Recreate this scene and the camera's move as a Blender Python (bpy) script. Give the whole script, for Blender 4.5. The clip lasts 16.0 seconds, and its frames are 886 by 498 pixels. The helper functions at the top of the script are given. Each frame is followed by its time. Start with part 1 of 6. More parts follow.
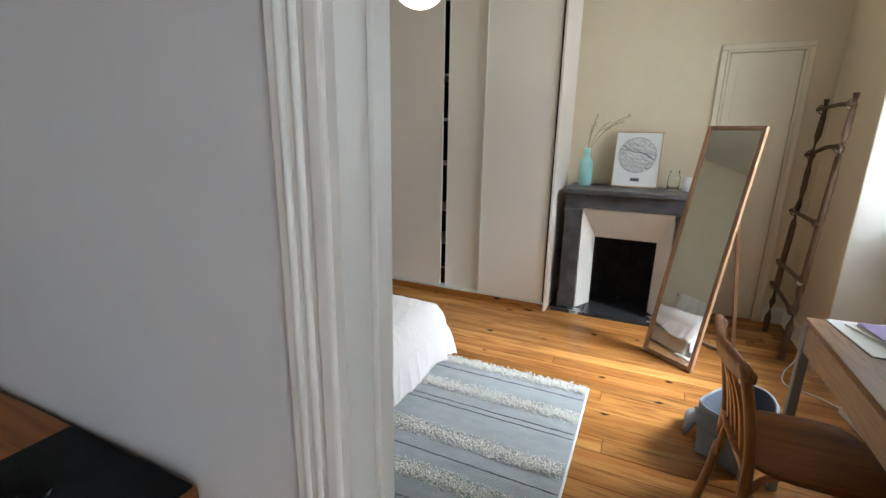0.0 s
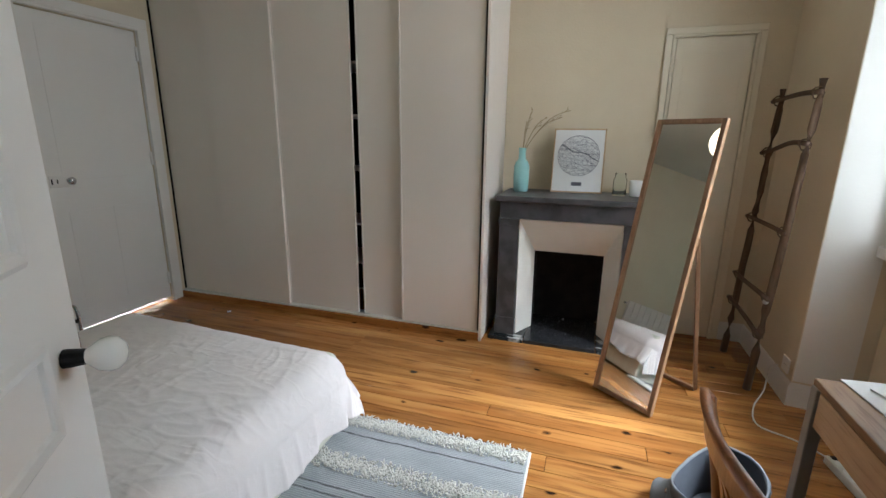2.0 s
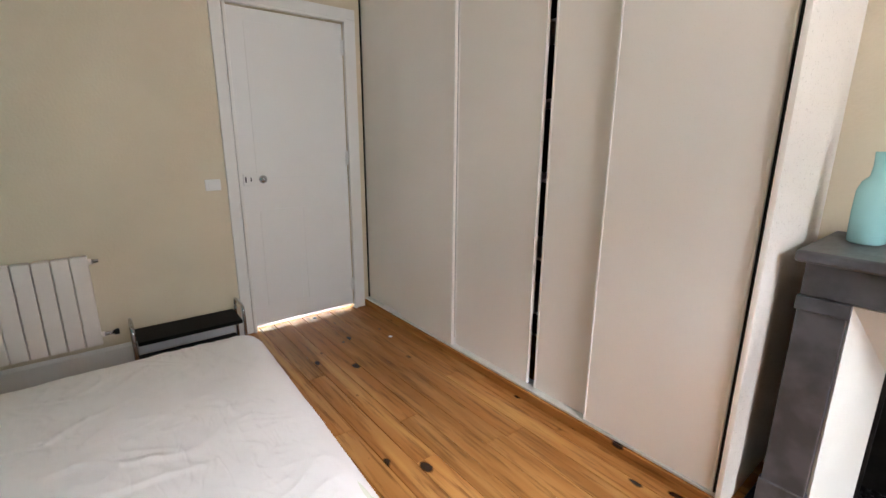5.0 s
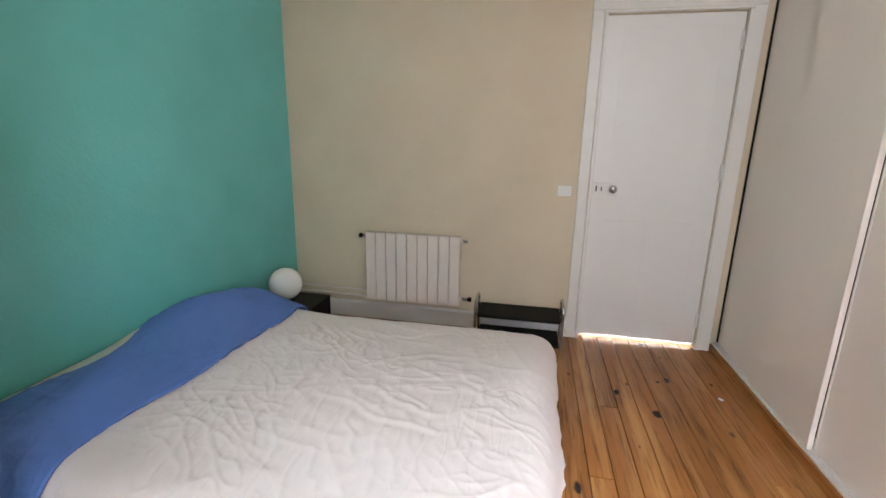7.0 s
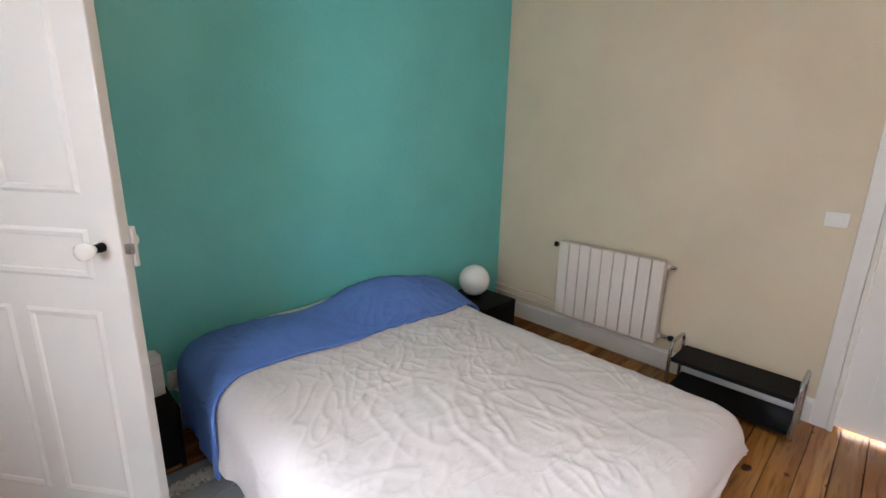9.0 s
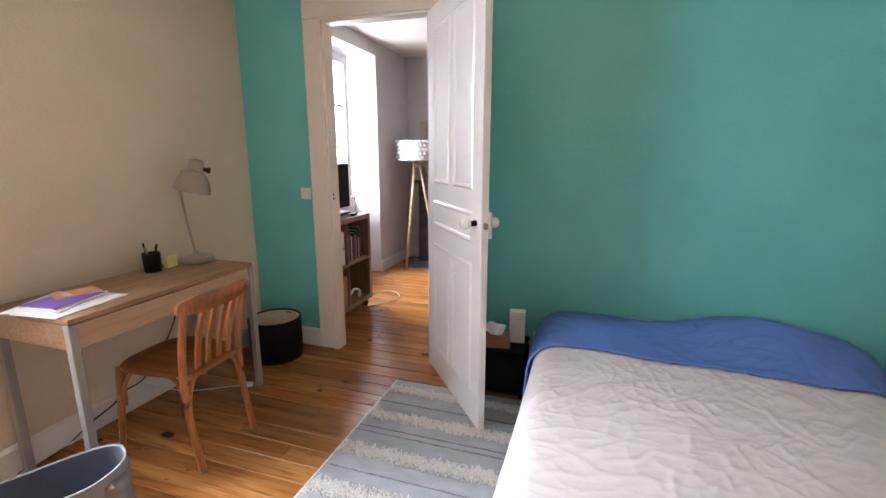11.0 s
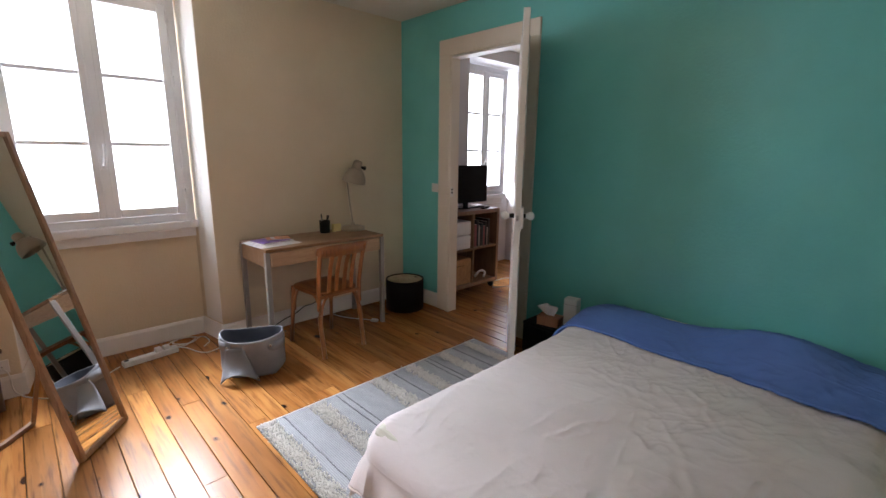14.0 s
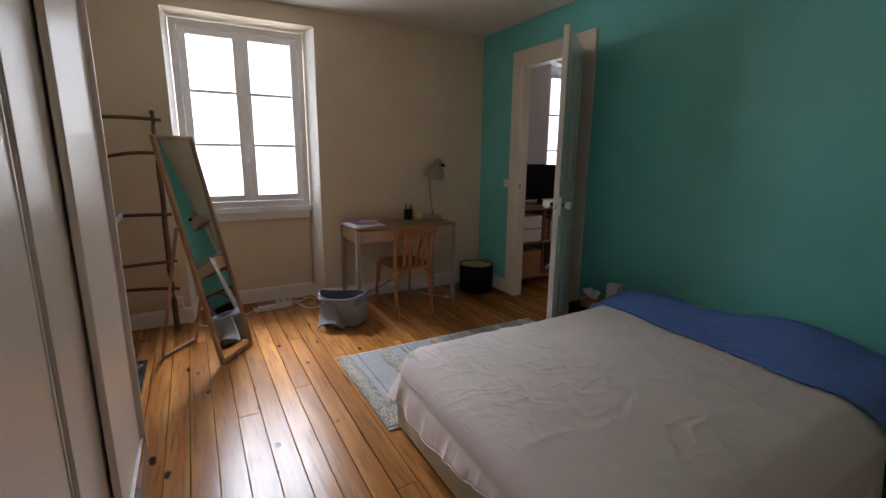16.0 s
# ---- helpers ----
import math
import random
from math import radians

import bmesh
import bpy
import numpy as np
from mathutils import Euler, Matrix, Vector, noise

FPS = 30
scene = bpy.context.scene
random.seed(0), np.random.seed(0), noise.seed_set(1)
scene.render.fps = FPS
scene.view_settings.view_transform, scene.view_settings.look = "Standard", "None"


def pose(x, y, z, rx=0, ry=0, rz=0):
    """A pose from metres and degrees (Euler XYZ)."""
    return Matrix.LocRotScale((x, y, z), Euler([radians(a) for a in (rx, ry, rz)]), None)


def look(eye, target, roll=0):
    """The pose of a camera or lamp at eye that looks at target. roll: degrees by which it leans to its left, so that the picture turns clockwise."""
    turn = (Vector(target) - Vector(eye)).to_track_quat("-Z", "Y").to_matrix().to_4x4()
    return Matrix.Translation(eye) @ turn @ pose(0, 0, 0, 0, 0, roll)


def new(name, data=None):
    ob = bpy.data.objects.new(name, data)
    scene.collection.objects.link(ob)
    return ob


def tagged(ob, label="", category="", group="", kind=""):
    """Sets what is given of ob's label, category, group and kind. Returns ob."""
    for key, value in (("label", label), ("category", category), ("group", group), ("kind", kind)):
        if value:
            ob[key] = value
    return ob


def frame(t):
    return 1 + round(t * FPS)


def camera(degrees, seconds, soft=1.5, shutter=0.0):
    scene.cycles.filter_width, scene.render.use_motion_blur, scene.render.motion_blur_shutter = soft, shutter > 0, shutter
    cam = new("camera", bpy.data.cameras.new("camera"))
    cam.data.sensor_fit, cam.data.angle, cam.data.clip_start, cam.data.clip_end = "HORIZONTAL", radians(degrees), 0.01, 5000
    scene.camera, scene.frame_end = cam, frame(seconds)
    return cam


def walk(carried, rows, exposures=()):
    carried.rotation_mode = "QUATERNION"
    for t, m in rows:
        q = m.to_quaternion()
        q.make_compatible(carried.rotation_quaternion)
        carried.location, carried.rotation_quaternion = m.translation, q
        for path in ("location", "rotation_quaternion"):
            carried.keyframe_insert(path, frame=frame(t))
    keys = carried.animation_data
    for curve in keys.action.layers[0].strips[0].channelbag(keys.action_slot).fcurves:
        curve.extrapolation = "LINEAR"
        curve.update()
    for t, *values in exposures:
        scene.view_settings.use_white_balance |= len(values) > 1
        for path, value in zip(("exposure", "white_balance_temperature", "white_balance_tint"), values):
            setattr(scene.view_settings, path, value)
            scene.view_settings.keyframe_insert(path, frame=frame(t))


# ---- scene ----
cam = camera(89.6, 16.0)
PATH = [
    (0, (0.354, 0.022, 1.388), (-0.448, 1.784, 0.886), 1.1),
    (0.5, (0.38, 0.188, 1.405), (-0.257, 2.018, 0.909), 0.7),
    (1, (0.356, 0.355, 1.404), (-0.229, 2.2, 0.903), 0.6),
    (1.5, (0.319, 0.519, 1.379), (-0.249, 2.373, 0.89), 0.9),
    (2, (0.336, 0.672, 1.358), (-0.265, 2.518, 0.875), 0.6),
    (2.5, (0.329, 0.843, 1.331), (-0.395, 2.648, 0.864), 1.1),
    (3, (0.288, 1.027, 1.318), (-0.637, 2.739, 0.857), 1.0),
    (5.5, (0.132, 1.947, 1.332), (-1.595, 2.835, 0.854), 0.5),
    (6, (0.196, 2.028, 1.329), (-1.703, 2.446, 0.862), 0.7),
    (6.5, (0.205, 2.118, 1.34), (-1.74, 2.096, 0.874), 0.9),
    (7, (0.124, 2.226, 1.36), (-1.78, 1.846, 0.878), 1.0),
    (7.5, (0.062, 2.338, 1.369), (-1.737, 1.613, 0.884), 1.0),
    (8, (-0.031, 2.462, 1.387), (-1.699, 1.473, 0.895), 1.2),
    (8.5, (-0.098, 2.547, 1.382), (-1.642, 1.376, 0.886), 1.3),
    (9, (-0.199, 2.62, 1.369), (-1.556, 1.234, 0.881), 1.3),
    (9.5, (-0.312, 2.772, 1.362), (-1.161, 1.016, 0.919), 0.5),
    (10, (-0.51, 2.987, 1.35), (-0.725, 1.044, 0.923), 0.2),
    (12.5, (-1.362, 3.072, 1.385), (-0.282, 1.44, 0.974), 0.3),
    (13, (-1.58, 3.101, 1.416), (-0.394, 1.547, 0.992), 0.4),
    (13.5, (-1.774, 3.121, 1.388), (-0.494, 1.642, 0.972), 0.5),
    (14, (-1.937, 3.147, 1.391), (-0.529, 1.79, 0.972), 0.7),
    (14.5, (-2.146, 3.143, 1.367), (-0.651, 1.88, 0.953), 0.6),
    (15, (-2.314, 3.149, 1.368), (-0.805, 1.904, 0.951), 0.7),
    (15.5, (-2.461, 3.152, 1.361), (-0.853, 2.037, 0.945), 0.7),
    (16, (-2.591, 3.159, 1.354), (-0.884, 2.2, 0.945), 0.6),
]
EXPOSURES = [(0, -0.9, 5850, 1), (0.5, -1.05, 5850, 2), (1.5, -1.3, 5800, 2), (2.5, -1.27, 5900, 5), (3, -1.08, 5950, 6), (5.5, -0.4, 6150, 10), (6, -0.45, 6250, 11), (7, -0.23, 6050, 11), (9, -0.22, 5950, 12), (10, -0.16, 5950, 15), (12.5, -0.33, 6100, 16), (14, -0.98, 6050, 14), (15, -1.2, 6050, 14), (16, -1.74, 6150, 13)]
walk(cam, [(t, look(eye, target, roll)) for t, eye, target, roll in PATH], EXPOSURES)

# ---- world and lights ----
world = bpy.data.worlds.new("sky")
scene.world = world
world.use_nodes = True
wn = world.node_tree.nodes
sky = wn.new("ShaderNodeTexSky")
sky.sky_type, sky.sun_disc = "NISHITA", False
sky.sun_elevation, sky.sun_rotation = radians(38), radians(100)
world.node_tree.links.new(sky.outputs[0], wn["Background"].inputs[0])
wn["Background"].inputs[1].default_value = 0.15


def area(name, m, sx, sy, watts, colour):
    lamp = bpy.data.lights.new(name, "AREA")
    lamp.shape, lamp.size, lamp.size_y, lamp.energy, lamp.color = "RECTANGLE", sx, sy, watts, colour
    ob = new(name, lamp)
    ob.matrix_world = m
    return ob


sun = bpy.data.lights.new("sun", "SUN")
sun.energy, sun.angle, sun.color = 0.5, radians(50), (1.0, 0.97, 0.92)
new("sun", sun).matrix_world = look((12, -4, 10), (0, 2, 0))
# daylight standing in each window opening (overcast sky), plus sky lamps added outside above
area("bedroom_window_light", look((1.83, 2.70, 1.62), (0.8, 2.70, 1.62)), 1.0, 1.55, 70, (0.95, 0.97, 1.0))
area("bedroom_sky_light", look((4.4, 2.70, 4.65), (0.7, 2.70, 0.2)), 2.4, 1.9, 3900, (0.95, 0.97, 1.0))
area("salon_window_light", look((1.83, -1.0, 1.62), (0.8, -1.0, 1.62)), 1.05, 1.55, 58, (0.95, 0.97, 1.0))
area("salon_sky_light", look((3.0, -1.0, 3.1), (0.7, -1.0, 0.2)), 1.6, 1.6, 800, (0.95, 0.97, 1.0))
# Unseen lamp behind the closed door, for the light showing under it.
area("landing_light", look((-3.5, 2.98, 1.6), (-3.5, 2.98, 0)), 0.5, 0.6, 320, (1.0, 0.97, 0.93))

# ---- materials ----


def mat(name, c1, c2=None, rough=0.5, scale=6.0, bump=0.15, bscale=90.0, metal=0.0, stretch=(1, 1, 1), rvar=0.08, coat=0.0, contrast=(0.35, 0.65)):
    """Two-scale procedural surface: slow colour drift, fine grain in colour and relief."""
    m = bpy.data.materials.new(name)
    m.use_nodes = True
    nt = m.node_tree
    n, lk = nt.nodes, nt.links
    b = n["Principled BSDF"]
    if c2 is None:
        c2 = tuple(c * 0.86 for c in c1)
    tc = n.new("ShaderNodeTexCoord")
    mp = n.new("ShaderNodeMapping")
    mp.inputs["Scale"].default_value = stretch
    lk.new(tc.outputs["Object"], mp.inputs[0])
    big = n.new("ShaderNodeTexNoise")
    big.inputs["Scale"].default_value, big.inputs["Detail"].default_value = scale, 5
    fine = n.new("ShaderNodeTexNoise")
    fine.inputs["Scale"].default_value, fine.inputs["Detail"].default_value = bscale, 3
    for t in (big, fine):
        lk.new(mp.outputs[0], t.inputs["Vector"])
    ramp = n.new("ShaderNodeMapRange")
    ramp.inputs[1].default_value, ramp.inputs[2].default_value = contrast
    lk.new(big.outputs[0], ramp.inputs[0])
    mix = n.new("ShaderNodeMix")
    mix.data_type = "RGBA"
    mix.inputs[6].default_value, mix.inputs[7].default_value = (*c1, 1), (*c2, 1)
    lk.new(ramp.outputs[0], mix.inputs[0])
    lk.new(mix.outputs[2], b.inputs["Base Color"])
    rr = n.new("ShaderNodeMapRange")
    rr.inputs[3].default_value, rr.inputs[4].default_value = max(0.02, rough - rvar), min(1, rough + rvar)
    lk.new(fine.outputs[0], rr.inputs[0])
    lk.new(rr.outputs[0], b.inputs["Roughness"])
    bp = n.new("ShaderNodeBump")
    bp.inputs["Strength"].default_value, bp.inputs["Distance"].default_value = bump, 0.004
    lk.new(fine.outputs[0], bp.inputs["Height"])
    lk.new(bp.outputs[0], b.inputs["Normal"])
    b.inputs["Metallic"].default_value = metal
    b.inputs["Coat Weight"].default_value = coat
    return m


def wood(name, c1, c2, dark, rough=0.3, along=0, knots=0.0, ring=9.0, streak=0.72):
    """Grained wood with its fibre along one axis; each piece differs by Object Info's Random."""
    m = bpy.data.materials.new(name)
    m.use_nodes = True
    nt = m.node_tree
    n, lk = nt.nodes, nt.links
    b = n["Principled BSDF"]
    tc, oi, mp = n.new("ShaderNodeTexCoord"), n.new("ShaderNodeObjectInfo"), n.new("ShaderNodeMapping")
    mul = n.new("ShaderNodeMath")
    mul.operation = "MULTIPLY"
    mul.inputs[1].default_value = 57.0
    lk.new(oi.outputs["Random"], mul.inputs[0])
    sc = [ring, ring, ring]
    sc[along] = ring * 0.07
    mp.inputs["Scale"].default_value = sc
    lk.new(tc.outputs["Object"], mp.inputs[0])
    comb = n.new("ShaderNodeVectorMath")
    comb.operation = "ADD"
    lk.new(mp.outputs[0], comb.inputs[0])
    lk.new(mul.outputs[0], comb.inputs[1])
    g1, g2 = n.new("ShaderNodeTexNoise"), n.new("ShaderNodeTexNoise")
    g1.inputs["Scale"].default_value, g1.inputs["Detail"].default_value, g1.inputs["Distortion"].default_value = 1.0, 6, 0.6
    g2.inputs["Scale"].default_value, g2.inputs["Detail"].default_value = 5.0, 4
    lk.new(comb.outputs[0], g1.inputs["Vector"])
    lk.new(comb.outputs[0], g2.inputs["Vector"])
    r1, r2 = n.new("ShaderNodeMapRange"), n.new("ShaderNodeMapRange")
    r1.inputs[1].default_value, r1.inputs[2].default_value = 0.33, 0.58
    r2.inputs[1].default_value, r2.inputs[2].default_value = 0.51, 0.70
    lk.new(g1.outputs[0], r1.inputs[0])
    lk.new(g2.outputs[0], r2.inputs[0])
    m1, m2 = n.new("ShaderNodeMix"), n.new("ShaderNodeMix")
    m1.data_type = m2.data_type = "RGBA"
    m1.inputs[6].default_value, m1.inputs[7].default_value = (*c1, 1), (*c2, 1)
    lk.new(r1.outputs[0], m1.inputs[0])
    m2.inputs[7].default_value = (*dark, 1)
    half = n.new("ShaderNodeMath")
    half.operation = "MULTIPLY"
    half.inputs[1].default_value = streak
    lk.new(r2.outputs[0], half.inputs[0])
    lk.new(half.outputs[0], m2.inputs[0])
    lk.new(m1.outputs[2], m2.inputs[6])
    colour = m2.outputs[2]
    if knots:
        kp = n.new("ShaderNodeMapping")
        ks = [8.0, 8.0, 8.0]
        ks[along] = 4.6
        kp.inputs["Scale"].default_value = ks
        ka = n.new("ShaderNodeVectorMath")
        ka.operation = "ADD"
        lk.new(tc.outputs["Object"], kp.inputs[0])
        lk.new(kp.outputs[0], ka.inputs[0])
        lk.new(mul.outputs[0], ka.inputs[1])
        vo = n.new("ShaderNodeTexVoronoi")
        vo.inputs["Scale"].default_value = 1.05
        lk.new(ka.outputs[0], vo.inputs["Vector"])
        kr = n.new("ShaderNodeMapRange")
        kr.inputs[1].default_value, kr.inputs[2].default_value = knots, knots * 0.45
        wob, sub, add = n.new("ShaderNodeTexNoise"), n.new("ShaderNodeMath"), n.new("ShaderNodeMath")
        wob.inputs["Scale"].default_value, wob.inputs["Detail"].default_value = 1.3, 4
        lk.new(ka.outputs[0], wob.inputs["Vector"])
        sub.operation, add.operation = "MULTIPLY_ADD", "ADD"
        sub.inputs[1].default_value, sub.inputs[2].default_value = 0.75, -0.355
        lk.new(wob.outputs[0], sub.inputs[0])
        lk.new(sub.outputs[0], add.inputs[0])
        lk.new(vo.outputs["Distance"], add.inputs[1])
        lk.new(add.outputs[0], kr.inputs[0])
        m3 = n.new("ShaderNodeMix")
        m3.data_type = "RGBA"
        m3.inputs[7].default_value = (dark[0] * 0.35, dark[1] * 0.3, dark[2] * 0.3, 1)
        lk.new(kr.outputs[0], m3.inputs[0])
        lk.new(colour, m3.inputs[6])
        colour = m3.outputs[2]
    hv = n.new("ShaderNodeHueSaturation")
    vr = n.new("ShaderNodeMapRange")
    vr.inputs[3].default_value, vr.inputs[4].default_value = 0.78, 1.18
    lk.new(oi.outputs["Random"], vr.inputs[0])
    lk.new(vr.outputs[0], hv.inputs["Value"])
    lk.new(colour, hv.inputs["Color"])
    lk.new(hv.outputs[0], b.inputs["Base Color"])
    rr = n.new("ShaderNodeMapRange")
    rr.inputs[3].default_value, rr.inputs[4].default_value = rough - 0.07, rough + 0.12
    lk.new(g2.outputs[0], rr.inputs[0])
    lk.new(rr.outputs[0], b.inputs["Roughness"])
    bp = n.new("ShaderNodeBump")
    bp.inputs["Strength"].default_value, bp.inputs["Distance"].default_value = 0.12, 0.003
    lk.new(g2.outputs[0], bp.inputs["Height"])
    lk.new(bp.outputs[0], b.inputs["Normal"])
    return m


def glow(name, colour, strength):
    m = mat(name, colour, bump=0.02)
    b = m.node_tree.nodes["Principled BSDF"]
    b.inputs["Emission Color"].default_value, b.inputs["Emission Strength"].default_value = (*colour, 1), strength
    return m


def clear(name, tint=(1, 1, 1), rough=0.0, ior=1.45):
    m = bpy.data.materials.new(name)
    m.use_nodes = True
    b = m.node_tree.nodes["Principled BSDF"]
    b.inputs["Base Color"].default_value = (*tint, 1)
    b.inputs["Transmission Weight"].default_value, b.inputs["Roughness"].default_value, b.inputs["IOR"].default_value = 1.0, rough, ior
    return m


TEAL = mat("teal_wall_paint", (0.158, 0.545, 0.518), (0.176, 0.585, 0.558), 0.36, 3.0, 0.5, 70)
CREAM = mat("cream_wall_paint", (0.67, 0.57, 0.415), (0.63, 0.53, 0.38), 0.7, 2.4, 0.42, 75)
LILAC = mat("pale_lilac_wall_paint", (0.62, 0.605, 0.61), (0.585, 0.57, 0.575), 0.7, 1.6, 0.2, 60)
CEIL = mat("ceiling_paint", (0.72, 0.68, 0.60), (0.68, 0.64, 0.56), 0.85, 2.0, 0.2, 70)
WHITE = mat("white_gloss_paint", (0.79, 0.77, 0.74), (0.775, 0.755, 0.725), 0.30, 1.5, 0.0, 300, rvar=0.0)
TRIM = mat("white_trim_paint", (0.77, 0.74, 0.70), (0.745, 0.715, 0.67), 0.4, 4.0, 0.03, 50)
CASING = mat("cream_casing_paint", (0.76, 0.69, 0.58), (0.735, 0.66, 0.55), 0.38, 4.0, 0.03, 50)
WHITE.node_tree.nodes["Principled BSDF"].inputs["Coat Weight"].default_value = 0.35
LACQUER = mat("satin_white_lacquer", (0.84, 0.765, 0.70), (0.81, 0.735, 0.67), 0.3, 1.2, 0.04, 140)
ALU = mat("pale_aluminium", (0.80, 0.79, 0.77), (0.72, 0.71, 0.69), 0.3, 20, 0.05, 200, metal=0.6)
EDGE = mat("off_white_edge_profile", (0.80, 0.745, 0.69), (0.77, 0.715, 0.66), 0.3, 10, 0.02, 120)
PVC = mat("white_pvc", (0.80, 0.80, 0.81), (0.75, 0.75, 0.77), 0.3, 6, 0.03, 120)
PLANK = wood("varnished_pine_plank", (0.43, 0.203, 0.058), (0.29, 0.114, 0.028), (0.07, 0.020, 0.006), 0.2, 0, 0.12, 12.0, 0.6)
FLOORGAP = mat("dark_floor_gap", (0.05, 0.025, 0.012), rough=0.8)
OAK = wood("pale_oak", (0.56, 0.40, 0.25), (0.47, 0.32, 0.185), (0.30, 0.19, 0.10), 0.4, 2, 0.0, 22.0)
DRAWERWOOD = wood("pale_bamboo_front", (0.44, 0.30, 0.185), (0.38, 0.25, 0.15), (0.28, 0.18, 0.10), 0.42, 1, 0.0, 26.0)
DESKTOP = wood("bamboo_veneer", (0.27, 0.165, 0.09), (0.22, 0.13, 0.07), (0.16, 0.09, 0.048), 0.42, 1, 0.0, 26.0)
CHAIRWOOD = wood("honey_beech", (0.38, 0.145, 0.04), (0.29, 0.10, 0.025), (0.15, 0.05, 0.014), 0.3, 2, 0.0, 18.0)
SEATWOOD = wood("worn_brown_plywood", (0.24, 0.088, 0.024), (0.17, 0.058, 0.015), (0.10, 0.034, 0.010), 0.36, 0, 0.0, 14.0)
MIRRORWOOD = wood("brown_varnished_oak", (0.36, 0.21, 0.115), (0.29, 0.16, 0.085), (0.18, 0.095, 0.05), 0.45, 2, 0.0, 22.0)
LINING = mat("off_white_reveal", (0.76, 0.735, 0.69), (0.73, 0.705, 0.66), 0.6, 2.0, 0.2, 80)
BRANCH = wood("stripped_brown_branch", (0.135, 0.08, 0.043), (0.095, 0.052, 0.027), (0.05, 0.026, 0.014), 0.65, 2, 0.0, 20.0)
SHELFWOOD = wood("brown_stained_oak", (0.30, 0.18, 0.105), (0.24, 0.135, 0.075), (0.13, 0.07, 0.04), 0.4, 2, 0.0, 22.0)
CLOTH = mat("black_cloth", (0.006, 0.006, 0.0065), (0.010, 0.0095, 0.010), 0.95, 20, 0.4, 260)
STEEL = mat("grey_painted_steel", (0.30, 0.275, 0.255), (0.26, 0.24, 0.22), 0.45, 8, 0.05, 160)
CHROME = mat("brushed_chrome", (0.60, 0.60, 0.62), (0.52, 0.52, 0.54), 0.25, 20, 0.04, 200, metal=0.95)
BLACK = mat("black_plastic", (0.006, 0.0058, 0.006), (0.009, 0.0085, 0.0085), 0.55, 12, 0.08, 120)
BLACKGLOSS = mat("glossy_black", (0.008, 0.008, 0.009), (0.014, 0.013, 0.013), 0.12, 8, 0.02, 80)
SOOT = mat("sooty_black_iron", (0.006, 0.005, 0.005), (0.015, 0.012, 0.011), 0.8, 10, 0.4, 60)
SLATE = mat("dark_grey_marble", (0.075, 0.07, 0.075), (0.04, 0.037, 0.04), 0.42, 9, 0.1, 70, contrast=(0.4, 0.6))
VEINED = mat("veined_black_marble_tile", (0.022, 0.026, 0.03), (0.42, 0.42, 0.42), 0.16, 7, 0.03, 60, stretch=(1, 2.2, 1), contrast=(0.56, 0.62))
for m_ in (BLACK, SOOT, CLOTH, SEATWOOD, DESKTOP):
    m_.node_tree.nodes["Principled BSDF"].inputs["Specular IOR Level"].default_value = 0.14
PLANK.node_tree.nodes["Principled BSDF"].inputs["Specular IOR Level"].default_value = 0.36
CUPBOARD = mat("cream_door_paint", (0.71, 0.63, 0.49), (0.68, 0.60, 0.46), 0.45, 3.0, 0.05, 70)
HOOD = mat("off_white_plaster_hood", (0.74, 0.71, 0.65), (0.69, 0.655, 0.60), 0.6, 5, 0.15, 80)
SHEET = mat("creased_white_cotton", (0.83, 0.77, 0.765), (0.79, 0.73, 0.725), 0.9, 4, 0.25, 260)
